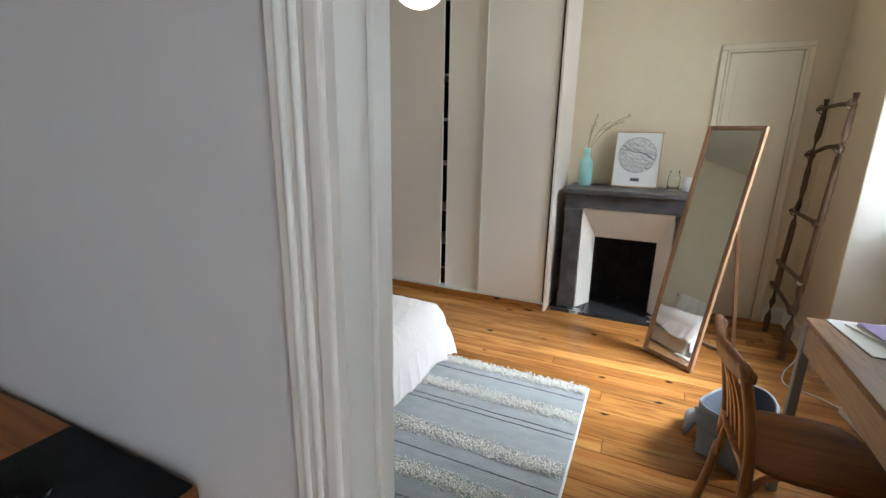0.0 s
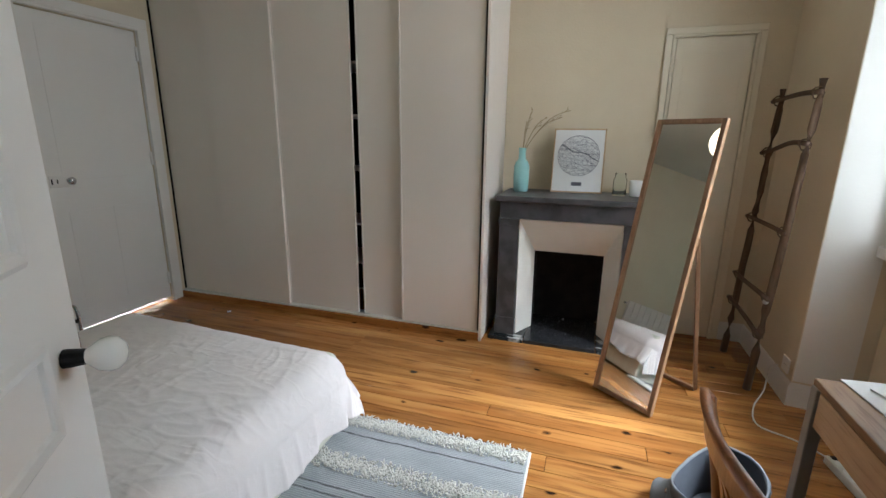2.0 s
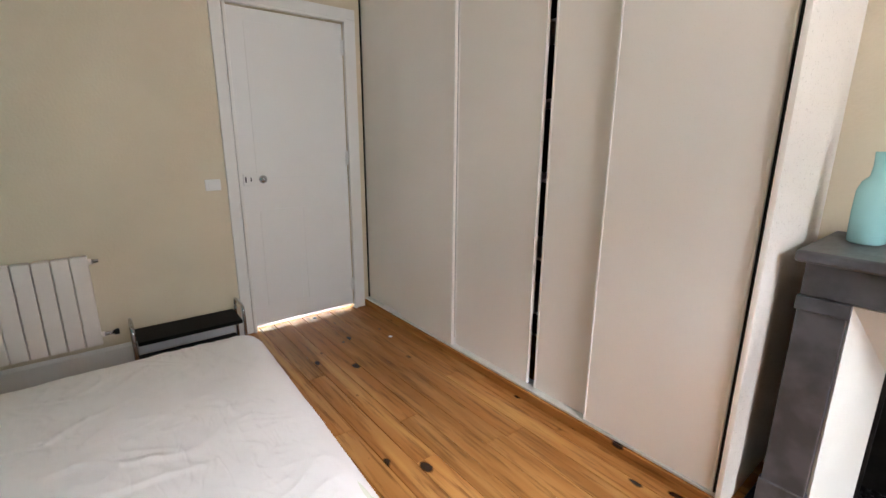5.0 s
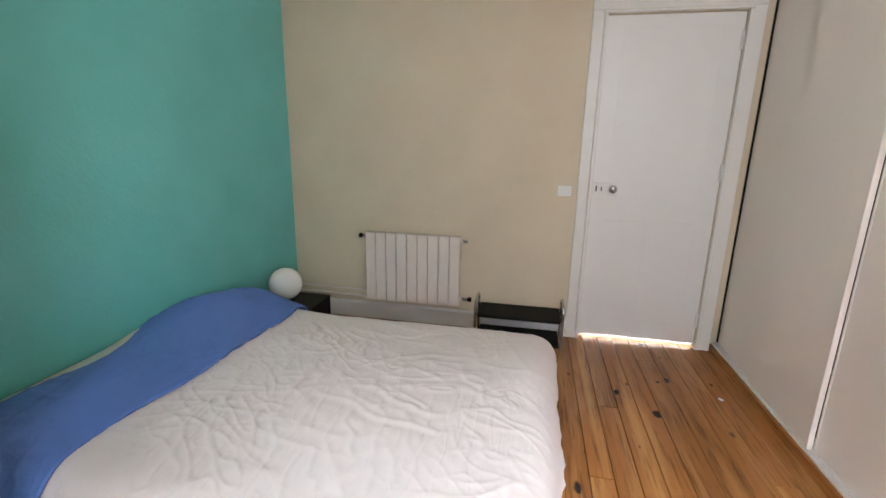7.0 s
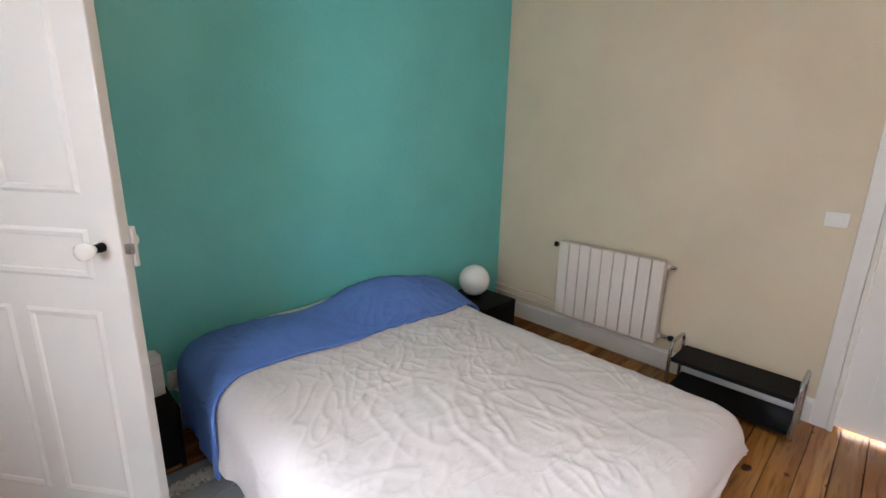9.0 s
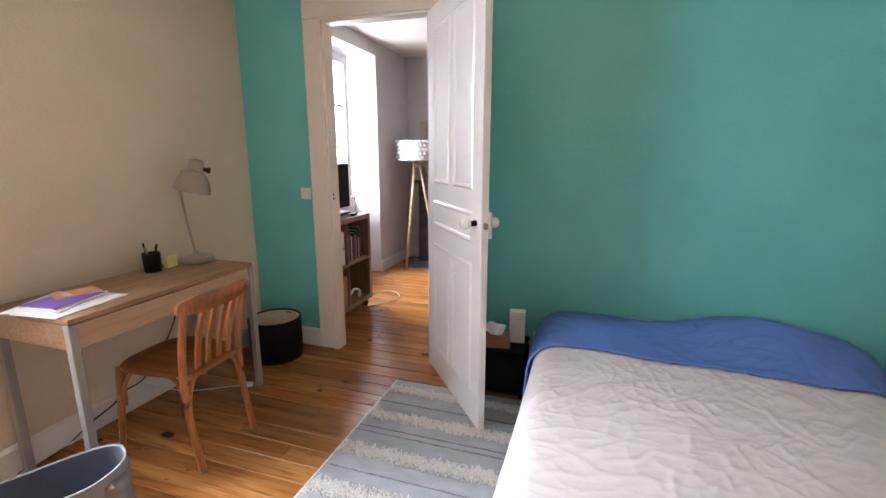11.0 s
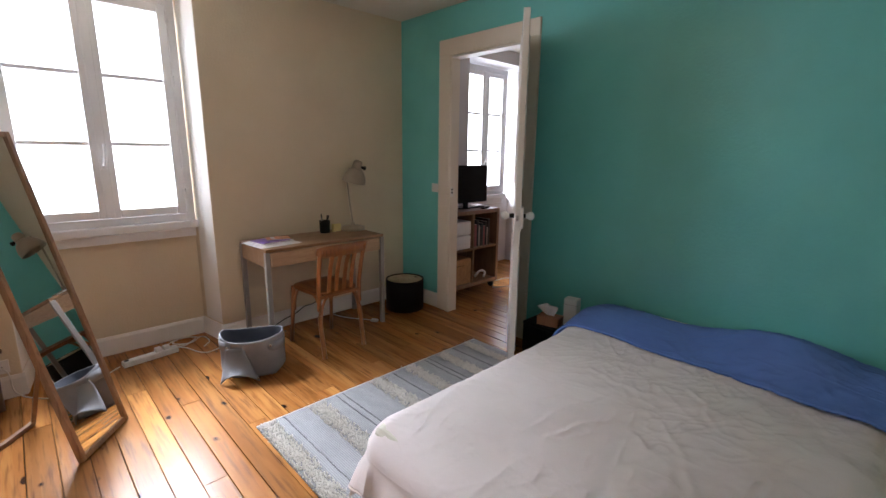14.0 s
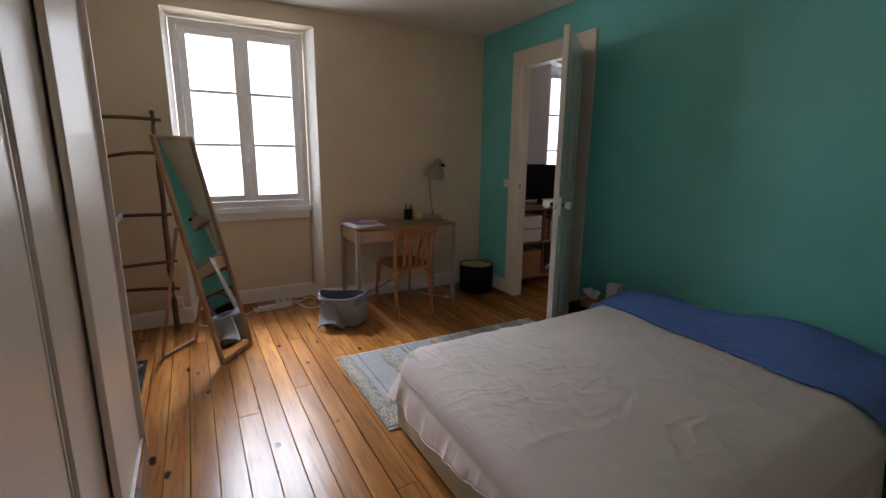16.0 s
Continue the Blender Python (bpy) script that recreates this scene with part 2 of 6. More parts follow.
def creased(m, scale, strength, dist):
    """Long thin cloth creases in two directions, broken up, under a material's fine relief."""
    n, lk = m.node_tree.nodes, m.node_tree.links
    fine = [q for q in n if q.bl_idname == "ShaderNodeBump"][0]
    tc = [q for q in n if q.bl_idname == "ShaderNodeTexCoord"][0]
    last = None
    for k, (sc, amp, turn_) in enumerate(((scale, 1.0, 0.5), (scale * 1.5, 0.7, -0.8), (scale * 2.2, 0.5, 1.4))):
        mp = n.new("ShaderNodeMapping")
        mp.inputs["Rotation"].default_value = (0, 0, turn_)
        mp.inputs["Scale"].default_value = (0.32, 1.0, 1.0)
        mp.inputs["Location"].default_value = (3.1 * k, 1.7 * k, 0)
        lk.new(tc.outputs["Object"], mp.inputs[0])
        no = n.new("ShaderNodeTexNoise")
        no.inputs["Scale"].default_value, no.inputs["Detail"].default_value, no.inputs["Distortion"].default_value = sc, 1.5, 0.5
        lk.new(mp.outputs[0], no.inputs["Vector"])
        su, ab, ridge = n.new("ShaderNodeMath"), n.new("ShaderNodeMath"), n.new("ShaderNodeMapRange")
        su.operation, ab.operation = "SUBTRACT", "ABSOLUTE"
        su.inputs[1].default_value = 0.5
        lk.new(no.outputs[0], su.inputs[0])
        lk.new(su.outputs[0], ab.inputs[0])
        ridge.inputs[1].default_value, ridge.inputs[2].default_value, ridge.inputs[3].default_value, ridge.inputs[4].default_value = 0.0, 0.08, 1.0, 0.0
        ridge.interpolation_type = "SMOOTHERSTEP"
        lk.new(ab.outputs[0], ridge.inputs[0])
        gate, mul = n.new("ShaderNodeTexNoise"), n.new("ShaderNodeMath")
        gate.inputs["Scale"].default_value = 2.4 + k
        lk.new(mp.outputs[0], gate.inputs["Vector"])
        gr = n.new("ShaderNodeMapRange")
        gr.inputs[1].default_value, gr.inputs[2].default_value, gr.inputs[3].default_value = 0.44, 0.66, 0.05
        lk.new(gate.outputs[0], gr.inputs[0])
        mul.operation = "MULTIPLY"
        lk.new(ridge.outputs[0], mul.inputs[0])
        lk.new(gr.outputs[0], mul.inputs[1])
        bp = n.new("ShaderNodeBump")
        bp.inputs["Strength"].default_value, bp.inputs["Distance"].default_value = strength, dist * amp
        lk.new(mul.outputs[0], bp.inputs["Height"])
        if last:
            lk.new(last.outputs[0], bp.inputs["Normal"])
        last = bp
    lk.new(last.outputs[0], fine.inputs["Normal"])


creased(SHEET, 9.0, 0.16, 0.008)
PILLOW = mat("ivory_pillow_cotton", (0.74, 0.72, 0.62), None, 0.9, 5, 0.3, 260)
BLUE = mat("periwinkle_blue_cotton", (0.125, 0.232, 0.61), (0.110, 0.207, 0.56), 0.8, 4, 0.35, 260)
creased(BLUE, 6.0, 0.3, 0.012)
FELT = mat("grey_felt", (0.225, 0.235, 0.26), (0.195, 0.205, 0.228), 0.95, 12, 0.6, 320)
# Darker copy of the felt, with the basket's inner shade in its colour.
FELTIN = mat("shaded_grey_felt", (0.10, 0.11, 0.135), (0.085, 0.093, 0.115), 0.95, 12, 0.6, 320)
WEAVE = mat("pale_grey_flatweave", (0.43, 0.445, 0.465), (0.365, 0.38, 0.40), 0.95, 7, 0.9, 210, stretch=(1, 2.4, 1))
def ribbed(m, scale, strength):
    """Fine parallel ribs of a flat weave, in relief and a little in tone."""
    n, lk = m.node_tree.nodes, m.node_tree.links
    fine = [q for q in n if q.bl_idname == "ShaderNodeBump"][0]
    tc = [q for q in n if q.bl_idname == "ShaderNodeTexCoord"][0]
    b = n["Principled BSDF"]
    wave, bp, hv, mr_ = n.new("ShaderNodeTexWave"), n.new("ShaderNodeBump"), n.new("ShaderNodeHueSaturation"), n.new("ShaderNodeMapRange")
    wave.bands_direction = "Y"
    wave.inputs["Scale"].default_value, wave.inputs["Distortion"].default_value = scale, 0.6
    lk.new(tc.outputs["Object"], wave.inputs["Vector"])
    bp.inputs["Strength"].default_value, bp.inputs["Distance"].default_value = strength, 0.003
    lk.new(wave.outputs["Fac"], bp.inputs["Height"])
    lk.new(bp.outputs[0], fine.inputs["Normal"])
    mr_.inputs[3].default_value, mr_.inputs[4].default_value = 0.82, 1.08
    lk.new(wave.outputs["Fac"], mr_.inputs[0])
    lk.new(mr_.outputs[0], hv.inputs["Value"])
    lk.new(b.inputs["Base Color"].links[0].from_socket, hv.inputs["Color"])
    lk.new(hv.outputs[0], b.inputs["Base Color"])


ribbed(WEAVE, 32.0, 0.6)
WEAVEDARK = mat("slate_yarn", (0.15, 0.155, 0.165), (0.27, 0.275, 0.285), 0.95, 60, 0.6, 260)
TUFT = mat("ivory_wool_tuft", (0.74, 0.72, 0.67), (0.64, 0.62, 0.57), 0.95, 40, 0.5, 260)
MIRROR = bpy.data.materials.new("mirror_glass")
MIRROR.use_nodes = True
MIRROR.node_tree.nodes["Principled BSDF"].inputs["Metallic"].default_value = 1.0
MIRROR.node_tree.nodes["Principled BSDF"].inputs["Roughness"].default_value = 0.015
MIRROR.node_tree.nodes["Principled BSDF"].inputs["Base Color"].default_value = (0.86, 0.87, 0.86, 1)
GLASS = clear("window_glass", (1, 1, 1), 0.0, 1.1)
JAR = clear("jar_glass", (0.97, 1.0, 0.99), 0.05, 1.08)
VASE = mat("pale_turquoise_glaze", (0.36, 0.62, 0.60), (0.32, 0.57, 0.56), 0.2, 8, 0.04, 100)
TWIG = mat("dry_twig", (0.36, 0.27, 0.15), (0.24, 0.17, 0.09), 0.85, 30, 0.3, 160)
PAPER = mat("white_paper", (0.78, 0.77, 0.76), (0.74, 0.73, 0.72), 0.8, 6, 0.05, 200)
INK = mat("dark_grey_ink", (0.10, 0.10, 0.13), (0.14, 0.14, 0.17), 0.8, 30, 0.02, 200)
PURPLE = mat("purple_cover", (0.17, 0.09, 0.42), (0.20, 0.115, 0.46), 0.4, 10, 0.04, 150)
ORANGE = mat("orange_cover", (0.72, 0.20, 0.05), (0.80, 0.42, 0.22), 0.3, 14, 0.04, 150)
YELLOW = mat("yellow_note_paper", (0.80, 0.70, 0.30), None, 0.8, 20, 0.03, 150)
STONE = mat("greige_lamp_metal", (0.33, 0.275, 0.205), (0.295, 0.245, 0.18), 0.5, 10, 0.04, 150)
WICKER = mat("seagrass_lid", (0.52, 0.43, 0.28), (0.40, 0.32, 0.20), 0.85, 30, 0.9, 130)
BASKETRY = mat("honey_woven_chip", (0.48, 0.27, 0.12), (0.38, 0.20, 0.085), 0.7, 30, 0.7, 130)
CABLE = mat("white_cable", (0.72, 0.70, 0.66), None, 0.5, 30, 0.03, 200)
RADIATOR = mat("white_radiator_enamel", (0.78, 0.69, 0.62), (0.745, 0.655, 0.585), 0.35, 6, 0.05, 120)
OPAL = mat("opal_glass", (0.85, 0.84, 0.80), (0.82, 0.81, 0.77), 0.12, 6, 0.02, 80)
LAMPGLOW = glow("lit_paper_shade", (1.0, 0.78, 0.54), 9.0)
BOOKS = [mat("book_cover", c, None, 0.5, 12, 0.05, 150) for c in ((0.05, 0.04, 0.045), (0.62, 0.57, 0.53), (0.03, 0.035, 0.05), (0.42, 0.14, 0.17), (0.06, 0.09, 0.11))]
PICTURE = mat("faded_botanical_print", (0.50, 0.43, 0.40), (0.30, 0.25, 0.25), 0.8, 7, 0.1, 40, contrast=(0.45, 0.6))
GROUND = mat("pale_ground", (0.35, 0.33, 0.30), None, 0.9, 2, 0.3, 30)

# ---- mesh helpers ----


def part(name, bm, material, parent=None, label="", smooth=False):
    me = bpy.data.meshes.new(name)
    bmesh.ops.recalc_face_normals(bm, faces=bm.faces)
    bm.to_mesh(me)
    bm.free()
    me.materials.append(material)
    if smooth:
        for p in me.polygons:
            p.use_smooth = True
    ob = new(name, me)
    ob.parent = parent
    if label:
        tagged(ob, label)
    return ob


def thing(name, at, rz=0.0, label="", category="", group="", kind=""):
    ob = new(name)
    ob.empty_display_size = 0.1
    ob.matrix_world = pose(*at, 0, 0, rz)
    return tagged(ob, label, category, group, kind)


def box(lo, hi, bevel=0.0, bm=None, segs=2):
    bm = bm or bmesh.new()
    c = bmesh.ops.create_cube(bm, size=1.0)["verts"]
    for v in c:
        v.co = Vector([lo[i] + (v.co[i] + 0.5) * (hi[i] - lo[i]) for i in range(3)])
    if bevel:
        edges = list({e for v in c for e in v.link_edges})
        bmesh.ops.bevel(bm, geom=edges, offset=bevel, segments=segs, affect="EDGES", profile=0.5)
    return bm


def prism(poly, z0, z1, bm=None):
    bm = bm or bmesh.new()
    lo, hi = [bm.verts.new((x, y, z0)) for x, y in poly], [bm.verts.new((x, y, z1)) for x, y in poly]
    k = len(poly)
    bm.faces.new(lo), bm.faces.new(hi)
    for i in range(k):
        bm.faces.new((lo[i], lo[(i + 1) % k], hi[(i + 1) % k], hi[i]))
    return bm


def tube(points, r, seg=10, bm=None, closed=False):
    """A round bar along points; r is one radius or one per point."""
    bm = bm or bmesh.new()
    pts = [Vector(p) for p in points]
    rs = r if isinstance(r, (list, tuple)) else [r] * len(pts)
    rings = []
    up = Vector((0, 0, 1))
    for i, p in enumerate(pts):
        a = pts[i - 1] if (i or closed) else p
        b = pts[(i + 1) % len(pts)] if (i < len(pts) - 1 or closed) else p
        d = (b - a).normalized()
        u = d.cross(up)
        if u.length < 0.05:
            u = d.cross(Vector((1, 0, 0)))
        u.normalize()
        w = d.cross(u).normalized()
        rings.append([bm.verts.new(p + rs[i] * (u * math.cos(2 * math.pi * k / seg) + w * math.sin(2 * math.pi * k / seg))) for k in range(seg)])
    n = len(rings)
    for i in range(n if closed else n - 1):
        r0, r1 = rings[i], rings[(i + 1) % n]
        for k in range(seg):
            bm.faces.new((r0[k], r0[(k + 1) % seg], r1[(k + 1) % seg], r1[k]))
    if not closed:
        bm.faces.new(rings[0]), bm.faces.new(rings[-1])
    return bm


def lathe(profile, seg=28, bm=None, at=(0, 0, 0), axis="z", caps=True):
    bm = bm or bmesh.new()
    rings = []
    for r, z in profile:
        ring = []
        for k in range(seg):
            a = 2 * math.pi * k / seg
            p = (r * math.cos(a), r * math.sin(a), z)
            if axis == "x":
                p = (z, r * math.cos(a), r * math.sin(a))
            if axis == "y":
                p = (r * math.cos(a), z, r * math.sin(a))
            ring.append(bm.verts.new(Vector(p) + Vector(at)))
        rings.append(ring)
    for r0, r1 in zip(rings, rings[1:]):
        for k in range(seg):
            bm.faces.new((r0[k], r0[(k + 1) % seg], r1[(k + 1) % seg], r1[k]))
    if caps:
        bm.faces.new(rings[0]), bm.faces.new(rings[-1])
    return bm


def ball(r, at, bm=None, squash=1.0):
    return lathe([(max(0.0008, r * math.sin(math.pi * i / 18)), -r * squash * math.cos(math.pi * i / 18)) for i in range(19)], 28, bm, at)


def bend(points, n=8):
    """A smooth run through a few points (Catmull-Rom)."""
    p = [Vector(q) for q in points]
    out = []
    for i in range(len(p) - 1):
        a, b, c, d = p[max(i - 1, 0)], p[i], p[i + 1], p[min(i + 2, len(p) - 1)]
        for k in range(n):
            t = k / n
            out.append(0.5 * ((2 * b) + (c - a) * t + (2 * a - 5 * b + 4 * c - d) * t * t + (3 * b - a - 3 * c + d) * t ** 3))
    return out + [p[-1]]


def structure(name, bm, material, label, category):
    return tagged(part(name, bm, material), label, category, kind="structure")


# ---- the rooms ----
XL, XR, Y0, Y1, H = -2.95, 1.43, 0.45, 4.05, 2.53   # bedroom: left wall, window wall, teal wall, fireplace wall, height
SY0, SY1 = -2.45, 0.395                              # salon: far wall, near wall
DX0, DX1, DZ = 0.07, 0.775, 2.15                     # doorway between them
LY0, LY1, LZ = 2.60, 3.36, 2.10                      # door in the left wall

bm = box((XL - 0.9, SY0 - 0.1, -0.12), (1.86, Y1 + 0.1, -0.024))
floor = structure("floor", bm, FLOORGAP, "old varnished pine plank floor with dark open joints", "floor")

bm = box((XL - 0.1, SY0 - 0.12, H), (1.86, Y1 + 0.12, H + 0.12))
structure("ceiling", bm, CEIL, "plain off-white plaster ceiling", "ceiling")

bm = box((XL, 0.427, 0), (DX0, Y0, H))
box((DX1, 0.427, 0), (XR, Y0, H), bm=bm)
box((DX0, 0.427, DZ), (DX1, Y0, H), bm=bm)
structure("wall_south", bm, TEAL, "teal painted plaster wall behind the bed", "wall")
bm = box((XL, SY1, 0), (DX0, 0.425, H))
box((DX1, SY1, 0), (XR, 0.425, H), bm=bm)
box((DX0, SY1, DZ), (DX1, 0.425, H), bm=bm)
structure("wall_salon_north", bm, LILAC, "pale lilac-grey wall of the next room", "wall")

bm = box((XL - 0.12, Y0 - 0.08, 0), (XL, LY0, H))
box((XL - 0.12, LY1, 0), (XL, Y1 + 0.12, H), bm=bm)
box((XL - 0.12, LY0, LZ), (XL, LY1, H), bm=bm)
structure("wall_west", bm, CREAM, "cream painted plaster wall with a radiator", "wall")

bm = box((XL, Y1, 0), (1.86, Y1 + 0.12, H))
structure("wall_north", bm, CREAM, "cream painted plaster wall behind the fireplace", "wall")

NY0, NY1, NZ = 2.155, 3.25, 2.39                     # bedroom window niche
SN0, SN1 = -1.58, -0.45                              # salon window niche
WX = 1.72                                            # niche back


def window_wall(name, y0, y1, n0, n1, wy0, wy1, sill, head, material, label):
    """Thick outer wall with a splayed full-height niche and a window hole."""
    b = prism([(XR, y0), (1.86, y0), (1.86, n0 + 0.055), (XR, n0)], 0, H)
    prism([(XR, n1), (1.86, n1 - 0.055), (1.86, y1), (XR, y1)], 0, H, b)
    prism([(XR, n0), (1.86, n0 + 0.055), (1.86, n1 - 0.055), (XR, n1)], NZ, H, b)
    prism([(WX, n0 + 0.045), (1.86, n0 + 0.055), (1.86, n1 - 0.055), (WX, n1 - 0.045)], 0, sill, b)
    return structure(name, b, material, label, "wall")


window_wall("wall_east", 0.41, Y1, NY0, NY1, 2.2, 3.2, 0.86, 2.38, CREAM, "cream painted thick wall with a deep splayed window niche")
window_wall("wall_salon_east", SY0, 0.41, SN0, SN1, -1.4, -0.6, 0.84, 2.38, LILAC, "pale lilac wall with a deep splayed window niche")
structure("wall_salon_south", box((XL, SY0 - 0.12, 0), (1.86, SY0, H)), LILAC, "pale lilac wall behind the salon fireplace", "wall")
structure("wall_salon_west", box((XL - 0.12, SY0 - 0.12, 0), (XL, Y0 - 0.08, H)), LILAC, "pale lilac side wall of the salon", "wall")


def skirting(name, runs, material, height=0.13, depth=0.014):
    """Baseboards: each run is two floor points with the room to the left of the way."""
    for a, b in runs:
        a, b = Vector((*a, 0)), Vector((*b, 0))
        d = (b - a).normalized()
        nrm = Vector((-d.y, d.x, 0))
        bm = bmesh.new()
        prof = [(0, 0), (depth, 0), (depth, height - 0.02), (depth * 0.45, height), (0, height)]
        ends = [[bm.verts.new(p + nrm * u + Vector((0, 0, v))) for u, v in prof] for p in (a, b)]
        for i in range(len(prof)):
            j = (i + 1) % len(prof)
            bm.faces.new((ends[0][i], ends[0][j], ends[1][j], ends[1][i]))
        bm.faces.new(ends[0]), bm.faces.new(ends[1])
        structure(name, bm, material, "white painted wooden baseboard", "baseboard")


skirting("baseboard", [((XL, LY0 - 0.09), (XL, Y0)), ((XL, Y0), (DX0 - 0.1, Y0)), ((DX1 + 0.14, Y0), (XR, Y0)), ((XR, Y0), (XR, NY0 + 0.012)),
                       ((XR, NY0), (WX, NY0 + 0.045)), ((WX, NY0 + 0.04), (WX, NY1 - 0.04)), ((WX, NY1 - 0.045), (XR, NY1)),
                       ((XR, NY1 - 0.012), (XR, Y1)), ((XR, Y1), (1.28, Y1))], TRIM)
skirting("baseboard", [((DX0 - 0.1, SY1), (XL, SY1)), ((XR, SY1), (DX1 + 0.1, SY1)), ((XR, SN1), (XR, SY1)), ((XR, SY0), (XR, SN0)), ((0.0, SY0), (0.18, SY0)), ((1.30, SY0), (XR, SY0))], TRIM)

# ground and the neighbouring roof outside
structure("ground", box((1.9, -60, -3.4), (90, 60, -3.3)), GROUND, "pale ground outside the house", "ground")


# ---- doorways and doors ----
def casing(name, axis, face, a0, a1, top, w, d, material, label, out, bot=0.0, ridges=()):
    """Architrave of two uprights and a head on a wall face; out is the way it stands proud."""
    f0, f1 = (face, face + d * out) if out > 0 else (face + d * out, face)
    g0, g1 = (face, face + (d + 0.008) * out) if out > 0 else (face + (d + 0.008) * out, face)
    th = thing(name, (0, 0, 0), 0, label, "door frame", kind="structure")

    def bx(p, q, r0, r1, e0, e1, nm):
        lo, hi = ((p, e0, r0), (q, e1, r1)) if axis == "x" else ((e0, p, r0), (e1, q, r1))
        part(nm, box(lo, hi, 0.004), material, th)
    bx(a0 - w, a0 - 0.022, bot, top + 0.02, f0, f1, "upright")
    bx(a1 + 0.022, a1 + w, bot, top + 0.02, f0, f1, "upright")
    bx(a0 - w, a1 + w, top + 0.021, top + w, f0, f1, "head")
    bx(a0 - 0.021, a0, bot, top + 0.001, g0, g1, "bead")
    bx(a1, a1 + 0.021, bot, top + 0.001, g0, g1, "bead")
    bx(a0 - 0.021, a1 + 0.021, top + 0.002, top + 0.02, g0, g1, "bead")
    ridge_r = 0.005
    for off in ridges:
        u = 0.022 + (w - 0.022) * off
        e = face + d * out

        def at(p, r):
            return (p, e, r) if axis == "x" else (e, p, r)
        part("moulding", tube([at(a0 - u, bot), at(a0 - u, top + u)], ridge_r, 8), material, th, smooth=True)
        part("moulding", tube([at(a1 + u, bot), at(a1 + u, top + u)], ridge_r, 8), material, th, smooth=True)
        part("moulding", tube([at(a0 - u, top + u), at(a1 + u, top + u)], ridge_r, 8), material, th, smooth=True)
    return th


casing("door_frame_1", "x", Y0, DX0, DX1, DZ, 0.135, 0.022, CASING, "cream painted moulded architrave round the open doorway", 1)
casing("door_frame_2", "x", SY1, DX0, DX1, DZ, 0.075, 0.018, TRIM, "white painted moulded architrave on the salon side", -1, ridges=(0.28, 0.62))
jm = thing("door_jamb", (0, 0, 0), 0, "white painted door jamb lining the doorway", "door frame", kind="structure")
part("lining", box((DX0, SY1 - 0.02, 0), (DX0 + 0.012, Y0 + 0.02, DZ)), TRIM, jm)
part("lining", box((DX1 - 0.012, SY1 - 0.02, 0), (DX1, Y0 + 0.02, DZ)), CASING, jm)
part("lining", box((DX0 + 0.012, SY1 - 0.02, DZ - 0.012), (DX1 - 0.012, Y0 + 0.02, DZ)), TRIM, jm)
part("stop_strip", box((DX0 + 0.0122, 0.425, 0), (DX0 + 0.021, 0.455, DZ - 0.013), 0.002), TRIM, jm)
sp_ = part("strike_plate", box((DX1 - 0.017, 0.437, 1.03), (DX1 - 0.0115, 0.467, 1.11), 0.001), TRIM, jm, "white painted strike plate with two dark slots")
for z_ in (1.058, 1.085):
    part("slot", box((DX1 - 0.0185, 0.445, z_), (DX1 - 0.0168, 0.459, z_ + 0.014)), BLACK, sp_)


def panel_bm(x0, x1, z0, z1, y, out):
    """A raised-field panel: a moulded rim and a sunk field, on a face at y."""
    bm = bmesh.new()
    steps = [(0.0, 0.0), (0.010, 0.007), (0.022, 0.004), (0.030, -0.004), (0.05, -0.002)]
    rings = []
    for inset, h in steps:
        rings.append([bm.verts.new((x, y + out * h, z)) for x, z in ((x0 + inset, z0 + inset), (x1 - inset, z0 + inset), (x1 - inset, z1 - inset), (x0 + inset, z1 - inset))])
    for r0, r1 in zip(rings, rings[1:]):
        for k in range(4):
            bm.faces.new((r0[k], r0[(k + 1) % 4], r1[(k + 1) % 4], r1[k]))
    bm.faces.new(rings[-1])
    bm.faces.new([bm.verts.new(v.co - Vector((0, out * 0.003, 0))) for v in reversed(rings[0])])
    return bm


# bedroom door, standing open: hinge at the doorway, free edge into the room
LEAFW, LEAFH = 0.775, 2.125
leaf = thing("door_1", (0.055, 0.482, 0.012), 127.5, "white gloss panelled wooden door standing open", "door", kind="structure")
part("slab", box((0, -0.018, 0), (LEAFW, 0.018, LEAFH), 0.004), WHITE, leaf)
for side in (1, -1):
    for x0, x1, z0, z1 in ((0.10, 0.36, 1.18, 2.02), (0.415, 0.675, 1.18, 2.02), (0.10, 0.675, 0.93, 1.08), (0.10, 0.36, 0.16, 0.83), (0.415, 0.675, 0.16, 0.83)):
        part("panel", panel_bm(x0, x1, z0, z1, side * 0.0185, side), WHITE, leaf)
    kn = part("knob", lathe([(0.011, 0.0), (0.011, side * 0.026), (0.017, side * 0.034), (0.024, side * 0.044), (0.0265, side * 0.055), (0.024, side * 0.066), (0.014, side * 0.075), (0.001, side * 0.078)], 20, at=(LEAFW - 0.06, side * 0.02, 1.03), axis="y"), OPAL, leaf, "white porcelain knob on an iron stem", True)
    part("stem", lathe([(0.014, side * -0.004), (0.014, side * 0.006), (0.0115, side * 0.028)], 14, at=(LEAFW - 0.06, side * 0.02, 1.03), axis="y"), BLACK, kn)
part("rim_lock", box((LEAFW - 0.06, 0.019, 0.965), (LEAFW + 0.006, 0.034, 1.085), 0.003), WHITE, leaf, "white painted rim lock")
part("latch", box((LEAFW + 0.001, -0.01, 1.01), (LEAFW + 0.022, 0.006, 1.04), 0.002), CHROME, leaf)
for hz in (0.25, 1.0, 1.85):
    part("hinge", tube([(-0.004, 0.02, hz), (-0.004, 0.02, hz + 0.09)], 0.008), WHITE, leaf, smooth=True)

